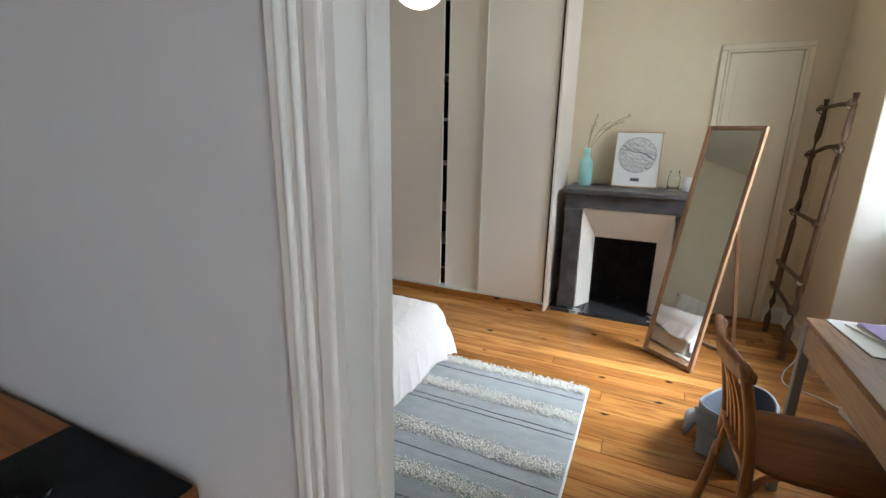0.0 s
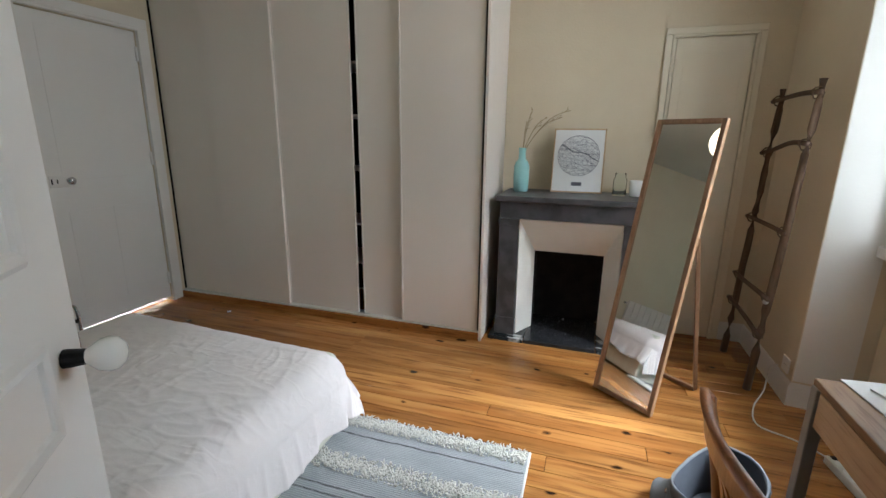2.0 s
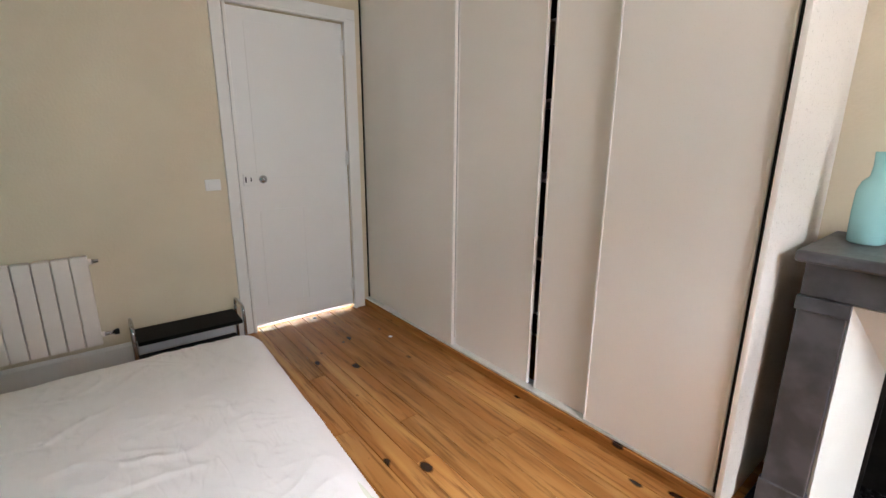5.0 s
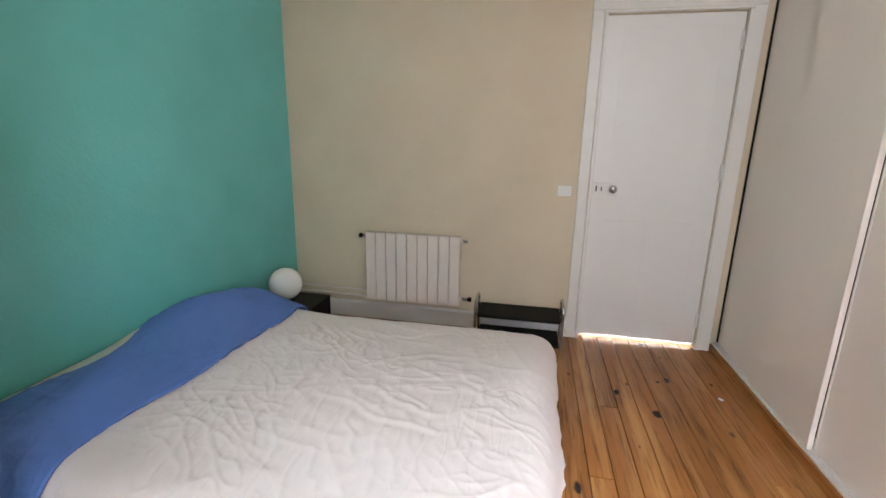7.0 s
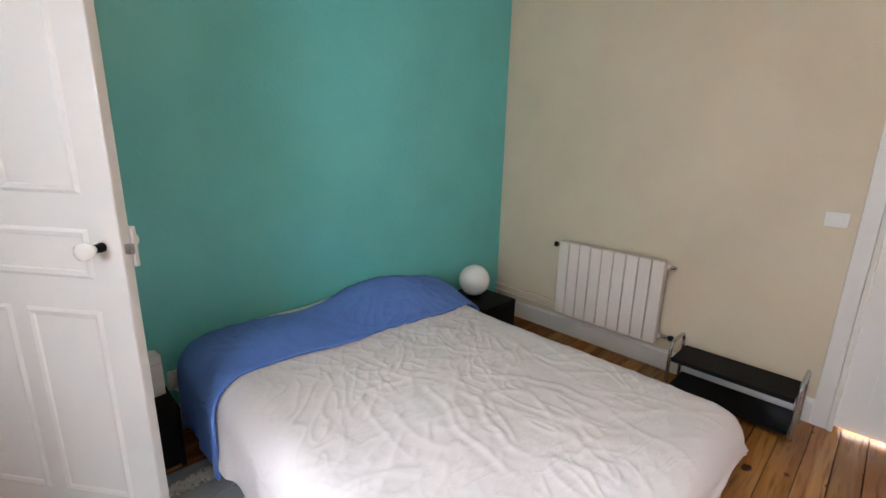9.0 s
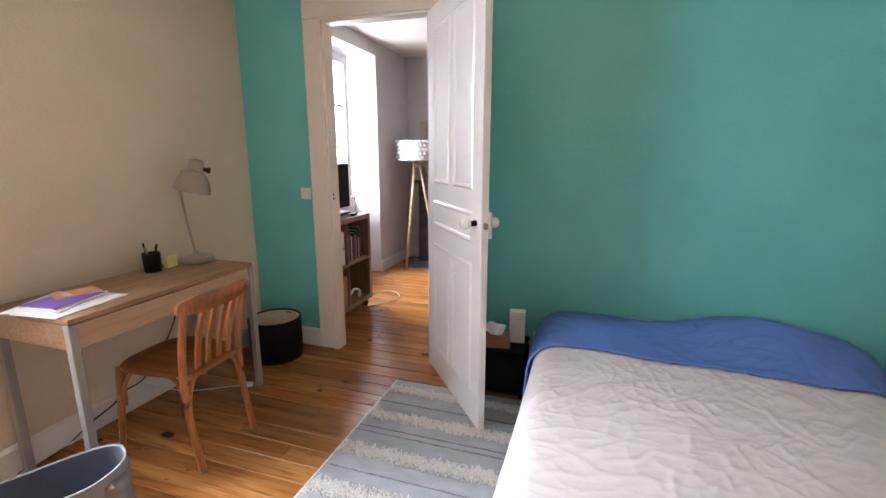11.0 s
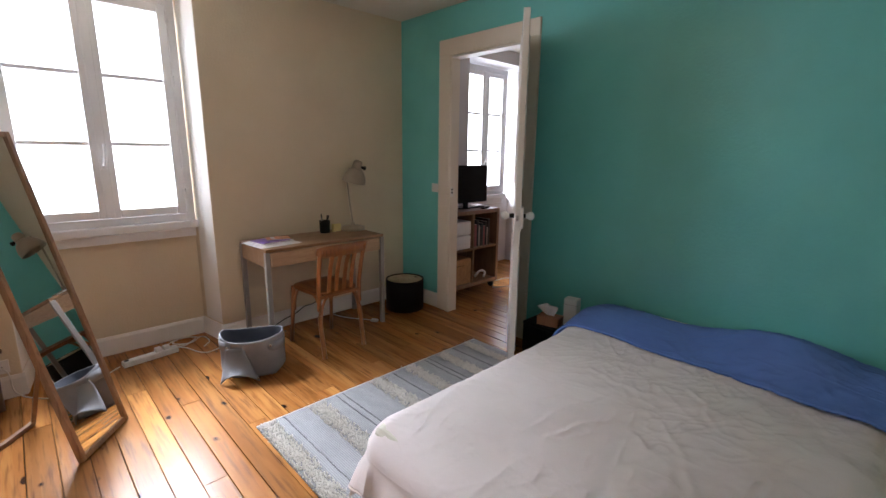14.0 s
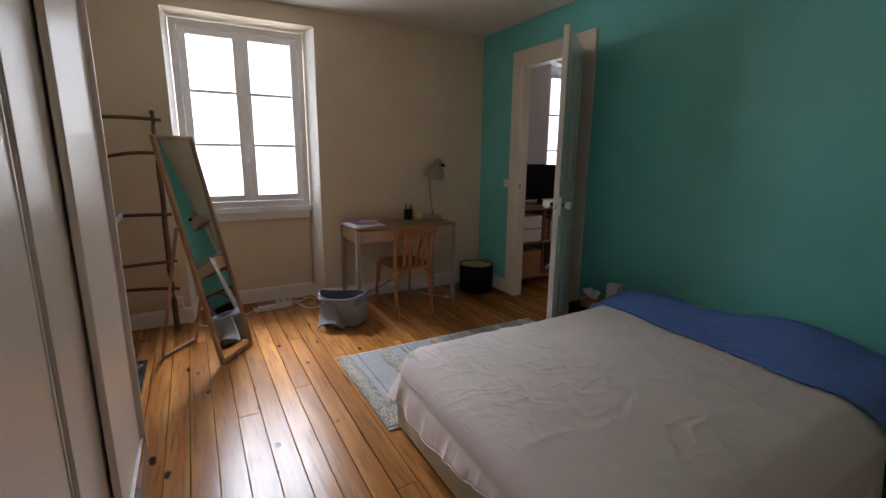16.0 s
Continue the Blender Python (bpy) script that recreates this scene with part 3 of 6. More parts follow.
# door in the left wall, closed, with daylight under it
casing("door_frame_3", "y", XL, LY0, LY1, LZ, 0.09, 0.02, TRIM, "white painted architrave round the closed door", 1)
# Unseen strip added behind the door to block light along its latch edge.
structure("stop_strip", box((XL - 0.078, LY0 + 0.0005, 0.0), (XL - 0.0495, LY0 + 0.022, LZ - 0.002), 0.002), TRIM, "white strip behind the closed door, added to block a light slit", "door frame")
ld = thing("door_2", (XL - 0.028, LY0 + 0.0012, 0.030), 90, "closed white painted door with a daylight gap below", "door", kind="structure")
DW = LY1 - LY0 - 0.003
part("slab", box((0, -0.02, 0), (DW, 0.02, LZ - 0.036), 0.003), WHITE, ld)
for x0, x1, z0, z1 in ((0.10, DW / 2 - 0.02, 0.14, 0.82), (DW / 2 + 0.02, DW - 0.10, 0.14, 0.82), (0.10, DW - 0.1, 1.03, 1.99)):
    part("panel", box((x0, -0.0225, z0), (x1, -0.0195, z1), 0.0015), WHITE, ld)
lk = part("lock_plate", box((0.012, -0.034, 0.99), (0.115, -0.02, 1.065), 0.003), WHITE, ld, "white painted lock plate")
part("keyhole", box((0.055, -0.0355, 1.015), (0.062, -0.0338, 1.04)), BLACK, lk)
part("latch_hole", box((0.022, -0.0355, 1.01), (0.030, -0.0338, 1.045)), BLACK, lk)
part("knob", lathe([(0.01, -0.02), (0.01, -0.045), (0.024, -0.055), (0.026, -0.07), (0.016, -0.082), (0.001, -0.084)], 18, at=(0.125, 0, 1.028), axis="y"), CHROME, ld, "small metal knob", True)
for hz in (0.12, 1.1, 1.86):
    part("hinge", box((DW - 0.012, -0.03, hz), (DW + 0.004, -0.019, hz + 0.10), 0.002), WHITE, ld)

# narrow door by the fireplace
casing("door_frame_4", "x", Y1, 0.78, 1.215, 1.985, 0.06, 0.022, CUPBOARD, "cream-white architrave of a narrow cupboard door", -1)
nd = thing("door_3", (0.784, Y1 - 0.012, 0.01), 0, "closed narrow cream painted cupboard door beside the fireplace", "door", kind="structure")
part("slab", box((0, -0.004, 0), (0.427, 0.011, 1.97), 0.002), CUPBOARD, nd)
part("panel", box((0.05, -0.007, 0.12), (0.377, -0.0035, 1.88), 0.0015), CUPBOARD, nd)


# ---- windows ----
def window(name, y0, y1, z0, z1, label):
    """Two-leaf white window in its niche; the room lies towards -x."""
    w = thing(name, (0, 0, 0), 0, label, "window", kind="structure")
    fx, f = WX - 0.055, 0.05
    fr = part("window_frame", box((fx, y0, z0), (fx + 0.07, y0 + f, z1), 0.004), PVC, w)
    box_parts = [((fx, y1 - f, z0), (fx + 0.07, y1, z1)), ((fx, y0 + f, z1 - f), (fx + 0.07, y1 - f, z1)), ((fx, y0 + f, z0), (fx + 0.07, y1 - f, z0 + f))]
    for lo, hi in box_parts:
        part("window_frame", box(lo, hi, 0.004), PVC, w)
    part("window_sill", box((fx - 0.035, y0 - 0.01, z0 - 0.055), (fx + 0.07, y1 + 0.01, z0 - 0.002), 0.006), PVC, w)
    part("apron", box((fx + 0.012, y0, z0 - 0.12), (fx + 0.07, y1, z0 - 0.057), 0.004), PVC, w)
    mid = (y0 + y1) / 2
    for a, b in ((y0 + f + 0.004, mid - 0.004), (mid + 0.004, y1 - f - 0.004)):
        s, sx = 0.055, fx - 0.014
        sash = part("sash", box((sx, a, z0 + f + 0.004), (sx + 0.06, a + s, z1 - f - 0.004), 0.005), PVC, w)
        part("stile", box((sx, b - s, z0 + f + 0.004), (sx + 0.06, b, z1 - f - 0.004), 0.005), PVC, sash)
        part("rail", box((sx + 0.001, a + s, z1 - f - 0.004 - s), (sx + 0.059, b - s, z1 - f - 0.004), 0.005), PVC, sash)
        part("rail", box((sx + 0.001, a + s, z0 + f + 0.004), (sx + 0.059, b - s, z0 + f + 0.004 + s), 0.005), PVC, sash)
        g0, g1 = z0 + f + 0.004 + s, z1 - f - 0.004 - s
        for k in range(3):
            p = part("pane", box((sx + 0.028, a + s - 0.004, g0 + (g1 - g0) * k / 3), (sx + 0.034, b - s + 0.004, g0 + (g1 - g0) * (k + 1) / 3)), GLASS, sash)
            p.visible_shadow = False
        for k in (1, 2):
            zz = g0 + (g1 - g0) * k / 3
            part("glazing_bar", box((sx + 0.018, a + s, zz - 0.012), (sx + 0.044, b - s, zz + 0.012), 0.002), PVC, sash)
        outer = a if a < mid - 0.1 and a == y0 + f + 0.004 else b
        for hz in (z0 + 0.16, z0 + (z1 - z0) * 0.62, z1 - 0.16):
            part("hinge", tube([(sx - 0.002, outer, hz), (sx - 0.002, outer, hz + 0.07)], 0.009), PVC, sash, smooth=True)
    part("meeting_bead", box((fx - 0.021, mid - 0.024, z0 + f + 0.006), (fx + 0.05, mid + 0.024, z1 - f - 0.006), 0.004), PVC, w)
    hz = z0 + (z1 - z0) * 0.27
    hb = part("handle", box((fx - 0.034, mid - 0.016, hz - 0.03), (fx - 0.021, mid + 0.016, hz + 0.05), 0.004), PVC, w)
    part("lever", tube(bend([(fx - 0.034, mid, hz), (fx - 0.058, mid, hz + 0.004), (fx - 0.062, mid - 0.006, hz + 0.03), (fx - 0.060, mid - 0.012, hz + 0.13)], 5), 0.009, 8), PVC, hb, smooth=True)
    return w


window("window_1", 2.205, 3.205, 0.895, 2.375, "white two-leaf six-pane window with a lever handle")
window("window_2", -1.39, -0.57, 0.90, 2.375, "white two-leaf window of the salon")

# thin off-white skin, paler than the wall, on the splayed window reveals
bm = prism([(XR + 0.004, NY0 + 0.0005), (WX - 0.057, NY0 + 0.0435 * 0.82), (WX - 0.057, NY0 + 0.0435 * 0.82 + 0.003), (XR + 0.004, NY0 + 0.0035)], 0.14, NZ - 0.004)
prism([(XR + 0.004, NY1 - 0.0005), (WX - 0.057, NY1 - 0.0435 * 0.82), (WX - 0.057, NY1 - 0.0435 * 0.82 - 0.003), (XR + 0.004, NY1 - 0.0035)], 0.14, NZ - 0.004, bm)
structure("window_reveal", bm, LINING, "off-white splayed window reveals, paler than the wall", "window reveal")

# Unseen white slab, added so that light passing under the door stays white.
structure("landing_slab", box((XL - 0.9, LY0 - 0.5, -0.023), (XL - 0.056, LY1 + 0.5, 0.008)), PVC, "white slab beyond the closed door, added to whiten the light below", "floor")
bm = box((XL - 1.0, LY0 - 0.6, -0.02), (XL - 0.9, LY1 + 0.6, 2.4))
box((XL - 0.9, LY0 - 0.6, -0.02), (XL - 0.121, LY0 - 0.5, 2.4), bm=bm)
box((XL - 0.9, LY1 + 0.5, -0.02), (XL - 0.121, LY1 + 0.6, 2.4), bm=bm)
structure("wall_landing", bm, TRIM, "plain white landing walls beyond the closed door", "wall")
structure("ceiling_landing", box((XL - 1.0, LY0 - 0.6, 2.401), (XL - 0.121, LY1 + 0.6, 2.5)), CEIL, "plain landing ceiling beyond the closed door", "ceiling")

# ---- wardrobe ----
CY, CX1 = 3.467, -0.29
wd = thing("wardrobe", (0, 0, 0), 0, "tall built-in wardrobe with white sliding doors", "wardrobe")
part("plinth", box((XL + 0.01, CY - 0.018, 0.0), (CX1 - 0.02, CY + 0.55, 0.052), 0.002), PLANK, wd, "varnished wooden plinth")
part("floor_track", box((XL + 0.01, CY - 0.006, 0.053), (CX1 - 0.02, CY + 0.09, 0.064), 0.002), ALU, wd)
part("end_panel", box((CX1 - 0.018, CY - 0.018, 0.0), (CX1, Y1 - 0.002, H - 0.002), 0.002), LACQUER, wd)
# Unseen back coloured black, so the open door gap stays as dark as shade.
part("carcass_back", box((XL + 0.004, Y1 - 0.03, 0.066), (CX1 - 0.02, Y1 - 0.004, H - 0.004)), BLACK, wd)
part("top_track", box((XL + 0.01, CY - 0.01, H - 0.045), (CX1 - 0.02, CY + 0.09, H - 0.003), 0.002), ALU, wd)
# Black strips stand in for the shade in the two edge gaps.
part("gap_shade_strip", box((XL + 0.001, CY + 0.026, 0.066), (XL + 0.0115, CY + 0.036, H - 0.05)), BLACK, wd)
part("gap_shade_strip", box((CX1 - 0.033, CY + 0.003, 0.066), (CX1 - 0.0185, CY + 0.02, H - 0.05)), BLACK, wd)
for x0, x1, dy in ((XL + 0.012, -2.40, 0.034), (-2.425, -1.846, 0.004), (-1.856, -1.252, 0.034), (-1.206, -0.84, 0.034), (-0.884, CX1 - 0.034, 0.004)):
    d = part("sliding_door", box((x0, CY + dy, 0.066), (x1, CY + dy + 0.018, H - 0.05), 0.0015), LACQUER, wd)
    for ex in ((x0, x1) if dy > 0.01 else (x0, x1)):
        if ex in (XL + 0.012, -2.40, -2.425, -0.84):
            continue
        e0 = ex if ex == x0 else ex - 0.012
        part("edge_profile", box((e0 + 0.001, CY + dy - 0.004, 0.067), (e0 + 0.011, CY + dy + 0.019, H - 0.052), 0.002), EDGE, d)
for hz in (0.42, 0.72, 1.12, 1.50, 1.85):
    part("shelf", box((-1.82, CY + 0.13, hz), (-0.9, Y1 - 0.04, hz + 0.014)), LACQUER, wd)

# ---- fireplace ----
fp = thing("fireplace", (0, 0, 0), 0, "grey marble fireplace with a white hood and sooty firebox", "fireplace")
FX0, FX1, FY = -0.215, 0.69, 3.575
for a, b in ((FX0, FX0 + 0.125), (FX1 - 0.125, FX1)):
    j = part("jamb", box((a, FY, 0.026), (b, Y1 - 0.004, 0.845), 0.004), SLATE, fp)
    part("plinth_block", box((a - 0.006, FY - 0.008, 0.027), (b + 0.006, FY + 0.05, 0.15), 0.003), SLATE, j)
    part("capital", box((a - 0.006, FY - 0.008, 0.80), (b + 0.006, FY + 0.05, 0.846), 0.003), SLATE, j)
part("frieze", box((FX0, FY + 0.002, 0.848), (FX1, Y1 - 0.004, 0.958), 0.004), SLATE, fp)
part("mantel_shelf", box((FX0 - 0.025, FY - 0.035, 0.960), (FX1 + 0.025, Y1 - 0.003, 0.998), 0.008), SLATE, fp, "dark grey marble mantel shelf")
ox0, ox1, oz = FX0 + 0.126, FX1 - 0.126, 0.846
ix0, ix1, iz, iy = 0.0, 0.475, 0.60, 3.78
bm = bmesh.new()
P = lambda *c: bm.verts.new(c)
o = [P(ox0, FY + 0.03, 0.026), P(ox0, FY + 0.03, oz), P(ox1, FY + 0.03, oz), P(ox1, FY + 0.03, 0.026)]
q = [P(ix0, iy, 0.026), P(ix0, iy, iz), P(ix1, iy, iz), P(ix1, iy, 0.026)]
o2 = [P(v.co.x, Y1 - 0.02, v.co.z) for v in o]
for k in range(3):
    bm.faces.new((o[k], o[k + 1], q[k + 1], q[k]))
part("hood", bm, HOOD, fp, "off-white splayed plaster hood").modifiers.new("thick", "SOLIDIFY").thickness = 0.012
part("frame_upright", box((ix0 - 0.004, iy + 0.006, 0.026), (ix0 + 0.02, iy + 0.022, iz + 0.02), 0.002), SOOT, fp, "black iron firebox frame")
part("frame_upright", box((ix1 - 0.02, iy + 0.006, 0.026), (ix1 + 0.004, iy + 0.022, iz + 0.02), 0.002), SOOT, fp, "black iron firebox frame")
part("frame_head", box((ix0 + 0.0205, iy + 0.006, iz - 0.02), (ix1 - 0.0205, iy + 0.022, iz + 0.02), 0.002), SOOT, fp, "black iron firebox frame")
fb = part("firebox", box((ix0 - 0.03, Y1 - 0.03, 0.026), (ix1 + 0.03, Y1 - 0.006, iz + 0.06)), SOOT, fp, "soot-black firebox")
part("side_plate", box((ix0 - 0.03, iy + 0.024, 0.026), (ix0 - 0.004, Y1 - 0.031, iz + 0.06)), SOOT, fb)
part("side_plate", box((ix1 + 0.004, iy + 0.024, 0.026), (ix1 + 0.03, Y1 - 0.031, iz + 0.06)), SOOT, fb)
part("top_plate", box((ix0 - 0.003, iy + 0.024, iz + 0.022), (ix1 + 0.003, Y1 - 0.031, iz + 0.06)), SOOT, fb)
part("damper_knob", ball(0.009, (0.235, iy + 0.05, 0.085)), CHROME, fp, smooth=True)
hs = thing("hearth", (0, 0, 0), 0, "black veined marble hearth slabs set in the floor", "hearth", kind="structure")
for a, b in ((FX0 - 0.04, -0.012), (-0.009, 0.46), (0.463, FX1 + 0.04)):
    part("slab", box((a, 3.515, -0.02), (b, Y1 - 0.01, 0.024), 0.004), VEINED if b < 0 or a > 0.4 else mat("black_hearth_stone", (0.02, 0.02, 0.022), (0.04, 0.04, 0.045), 0.25, 14), hs)

# ---- bed ----
BX, BHW, BF, BR = -1.345, 0.575, 2.235, 0.135         # centre line, half flat width, flat end, edge radius


def bed_height(x, y):
    z = 0.425 + 0.020 * math.exp(-((x - BX) / 0.45) ** 2 - ((y - 1.5) / 0.6) ** 2)
    head = math.exp(-((y - 0.70) / (0.20 if y > 0.70 else 0.27)) ** 2)
    z += head * (0.048 + 0.092 * math.exp(-((x + 1.66) / 0.28) ** 2) + 0.015 * math.exp(-((x + 1.0) / 0.22) ** 2))
    return z


FOLDS = (((-1.30, 1.62), (-1.22, 1.95), 0.013, 0.020), ((-1.22, 1.50), (-1.12, 1.98), 0.010, 0.018), ((-1.52, 1.60), (-1.66, 1.95), 0.009, 0.022),
         ((-1.02, 1.30), (-1.30, 1.44), 0.010, 0.018), ((-1.66, 1.28), (-1.88, 1.16), 0.014, 0.022), ((-0.95, 1.72), (-1.18, 1.66), 0.009, 0.016),
         ((-1.42, 1.22), (-1.60, 1.42), 0.010, 0.018), ((-1.78, 1.55), (-1.86, 1.84), 0.009, 0.020), ((-1.50, 2.0), (-1.30, 2.12), 0.008, 0.018))


def fold_line(x, y, a, b, h, w):
    """A raised fold along a line that fades at both ends, with a shallow trough beside it."""
    ax, ay, dx, dy = a[0], a[1], b[0] - a[0], b[1] - a[1]
    ln = math.hypot(dx, dy)
    u = ((x - ax) * dx + (y - ay) * dy) / (ln * ln)
    if u < -0.3 or u > 1.3:
        return 0.0
    v = ((x - ax) * dy - (y - ay) * dx) / ln + 0.02 * math.sin(u * 5 + ax * 9) + 0.008 * math.sin(u * 13 + ay * 7)
    fade = max(0.0, 1 - (2 * u - 1) ** 4 / 1.9)
    return h * fade * (math.exp(-(v / w) ** 2) - 0.55 * math.exp(-((v - 2 * w) / (1.3 * w)) ** 2))


def rumple(x, y, seedv):
    """Relief of slept-on cotton: soft puffs, clusters of short creases and a few long folds."""
    p = Vector((x, y, seedv))
    q = p + 0.05 * Vector((noise.noise(p * 3.1), noise.noise(p * 3.1 + Vector((7, 3, 1))), 0))
    h = 0.010 * noise.noise(q * 2.3) + 0.005 * noise.noise(q * 5.0)
    for ang, freq, amp in ((0.5, 5.0, 0.003), (-0.75, 7.0, 0.0035), (1.35, 9.5, 0.004), (0.05, 13.0, 0.0046), (-1.2, 17.0, 0.0046), (0.8, 23.0, 0.0038)):
        c, sn = math.cos(ang), math.sin(ang)
        u, v = q.x * c + q.y * sn, q.y * c - q.x * sn
        n_ = abs(noise.noise(Vector((u * freq * 0.38, v * freq, seedv + 11 * ang))))
        gate = min(1.0, max(0.0, 0.35 + 2.2 * noise.noise(Vector((x * 2.4 + 5 * ang, y * 2.4, seedv + freq)))))
        h += amp * gate * max(0.0, 1 - 3.2 * n_) ** 2
    if seedv < 3:
        for a, b, hh, w in FOLDS:
            h += fold_line(x, y, a, b, 0.34 * hh, 0.65 * w)
    return h + 0.0006 * noise.noise(p * 45) - 0.006


def drape(s, y, lift, wrinkle, seedv):
    """A point of a cloth lying over the bed: s across from the centre line, y along it."""
    os_ = max(0.0, abs(s) - BHW)
    bf = BF - 0.022 * max(-1.0, min(1.0, s / BHW))
    ot = max(0.0, y - bf)
    d = math.hypot(os_, ot)
    square = max(os_, ot) + 0.12 * min(os_, ot)
    corner = min(os_, ot) / max(os_, ot, 1e-6)
    bx_, by = max(-BHW, min(BHW, s)), min(y, bf)
    z = bed_height(BX + bx_, by) + lift
    x, yy = BX + bx_, by
    if d > 1e-6:
        ux, uy = math.copysign(os_, s) / d, ot / d
        r = BR + lift
        quarter = r * math.pi / 2
        e = d + (square - d) * min(1, d / quarter)
        if e < quarter:
            h, dz = r * math.sin(e / r), r * (1 - math.cos(e / r))
        else:
            fall = e - quarter
            run = (y if os_ > ot else s) * 12.0
            fold = (0.028 * math.sin(run + 2.3 * math.sin(run * 0.43 + seedv)) + 0.012 * math.sin(run * 2.7)) * min(1, fall / 0.16)
            pleat = 0.016 * (1 - abs(math.sin(run * 2.3 + 1.7 * math.sin(run * 0.61)))) ** 2 * max(0.0, 0.45 + noise.noise(Vector((run * 0.35, seedv, 2)))) * min(1, fall / 0.1)
            h, dz = r + ((0.22 if ot > os_ else 0.05) + 0.30 * corner) * fall + 0.55 * fold + pleat, r + fall
        ease = min(1.0, max(0.0, (y - 1.5) / 0.7))
        x, yy, z = x + ux * h + (0.008 * ease * min(1, d / 0.2) if s > 0 else -0.055 * min(1, d / 0.2)), yy + uy * h, z - dz
    calm = 1.0 if d < 0.02 else max(0.3, 1.0 - d * 4)
    z += calm * wrinkle * rumple(x, yy, seedv)
    return Vector((x, yy, max(z, 0.03)))


def cloth(name, s0, s1, nx, ny, ylo, yhi, lift, wrinkle, seedv, material, parent, label):
    bm = bmesh.new()
    grid = []
    for j in range(ny + 1):
        row = []
        for i in range(nx + 1):
            s = s0 + (s1 - s0) * i / nx
            y = ylo(s) + (yhi(s) - ylo(s)) * j / ny
            row.append(bm.verts.new(drape(s, y, lift, wrinkle, seedv)))
        grid.append(row)
    for j in range(ny):
        for i in range(nx):
            bm.faces.new((grid[j][i], grid[j][i + 1], grid[j + 1][i + 1], grid[j + 1][i]))
    ob = part(name, bm, material, parent, label, True)
    mod = ob.modifiers.new("thick", "SOLIDIFY")
    mod.thickness, mod.offset = 0.012, -1
    return ob


bed = thing("bed", (BX, 1.4, 0), 0, "low double bed made up with a creased white duvet", "bed")
bed_o = bed.matrix_world.inverted()


def bed_part(ob):
    ob.parent = bed
    ob.matrix_parent_inverse = bed_o
    return ob


bed_part(part("mattress", box((BX - 0.655, 0.49, 0.175), (BX + 0.655, 2.31, 0.405), 0.04, segs=3), PILLOW, None, "white mattress"))
bed_part(part("box_base", box((BX - 0.655, 0.50, 0.012), (BX + 0.655, 2.355, 0.172), 0.02), PILLOW, None, "cream fabric covered bed base"))
for lx in (-0.56, 0.56):
    for ly in (0.6, 2.18):
        bed_part(part("foot", lathe([(0.028, 0), (0.03, 0.01), (0.034, 0.031)], 14, at=(BX + lx, ly, 0)), BLACK, None))
duvet = cloth("duvet", -1.03, 0.96, 330, 290, lambda s: 0.90, lambda s: 2.23 + 0.285 + 0.04 * math.sin(s * 2.2 + 0.4) + 0.02 * math.sin(s * 6), 0.0, 1.0, 1.7, SHEET, None, "creased white cotton duvet hanging over the sides")
tagged(duvet, "", "duvet")
hem = [drape(-1.03 + 1.99 * k / 160, 2.23 + 0.285 + 0.04 * math.sin((-1.03 + 1.99 * k / 160) * 2.2 + 0.4) + 0.02 * math.sin((-1.03 + 1.99 * k / 160) * 6), -0.004, 1.0, 1.7) for k in range(161)]
part("hem", tube(hem, 0.005, 6), SHEET, duvet, "stitched hem along the foot", True)
blanket = cloth("blue_sheet", -0.93, 1.05, 180, 80, lambda s: 0.535 + 0.075 * max(0, math.sin(s * 6.5 + 0.6)), lambda s: 0.985 + 0.035 * math.sin(s * 3.3 + 2.6) + 0.012 * math.sin(s * 9) + 0.05 * max(0, s - 0.45), 0.026, 1.2, 5.1, BLUE, None, "periwinkle blue cotton sheet folded over the pillows")
tagged(blanket, "", "bed sheet")
cover = cloth("mattress_sheet", -0.86, 0.93, 80, 16, lambda s: 0.478, lambda s: 0.80, 0.003, 0.15, 8.3, PILLOW, None, "ivory fitted sheet showing at the head of the bed")
tagged(cover, "", "bed sheet")
for px, pz, rzz in ((-0.99, 0.335, 4), (-1.66, 0.365, -5)):
    bm = bmesh.new()
    n = 20
    rows_ = [[], []]
    for sgn in (0, 1):
        for j in range(n + 1):
            r_ = []
            for i in range(n + 1):
                u, v = i / n * 2 - 1, j / n * 2 - 1
                th_ = 0.075 * (max(0, 1 - abs(u) ** 2.6) * max(0, 1 - abs(v) ** 2.6)) ** 0.5
                pinch = 1 - 0.06 * (u * u * v * v)
                r_.append(bm.verts.new((u * 0.31 * pinch, v * 0.165 * pinch, (th_ if sgn else -th_ * 0.6) + 0.004 * noise.noise(Vector((u * 3, v * 3, px))))))
            rows_[sgn].append(r_)
    for sgn in (0, 1):
        for j in range(n):
            for i in range(n):
                a = rows_[sgn]
                bm.faces.new((a[j][i], a[j][i + 1], a[j + 1][i + 1], a[j + 1][i]))
    bmesh.ops.remove_doubles(bm, verts=bm.verts, dist=0.0005)
    pl = part("pillow", bm, PILLOW, None, "", True)
    pl.matrix_world = pose(px, 0.615, pz + 0.05, -12, 0, rzz)
    tagged(pl, "ivory cotton pillow under the blue sheet", "pillow", "pillows on the bed")

# ---- rug ----
RX0, RX1, RY0, RY1 = -0.72, 0.185, 0.76, 2.41
rug = thing("rug", (RX0, RY0, 0.001), 0, "pale grey woven rug with fluffy ivory stripes", "rug")
RW, RL = RX1 - RX0, RY1 - RY0
nx, ny = 60, 110
bm = bmesh.new()
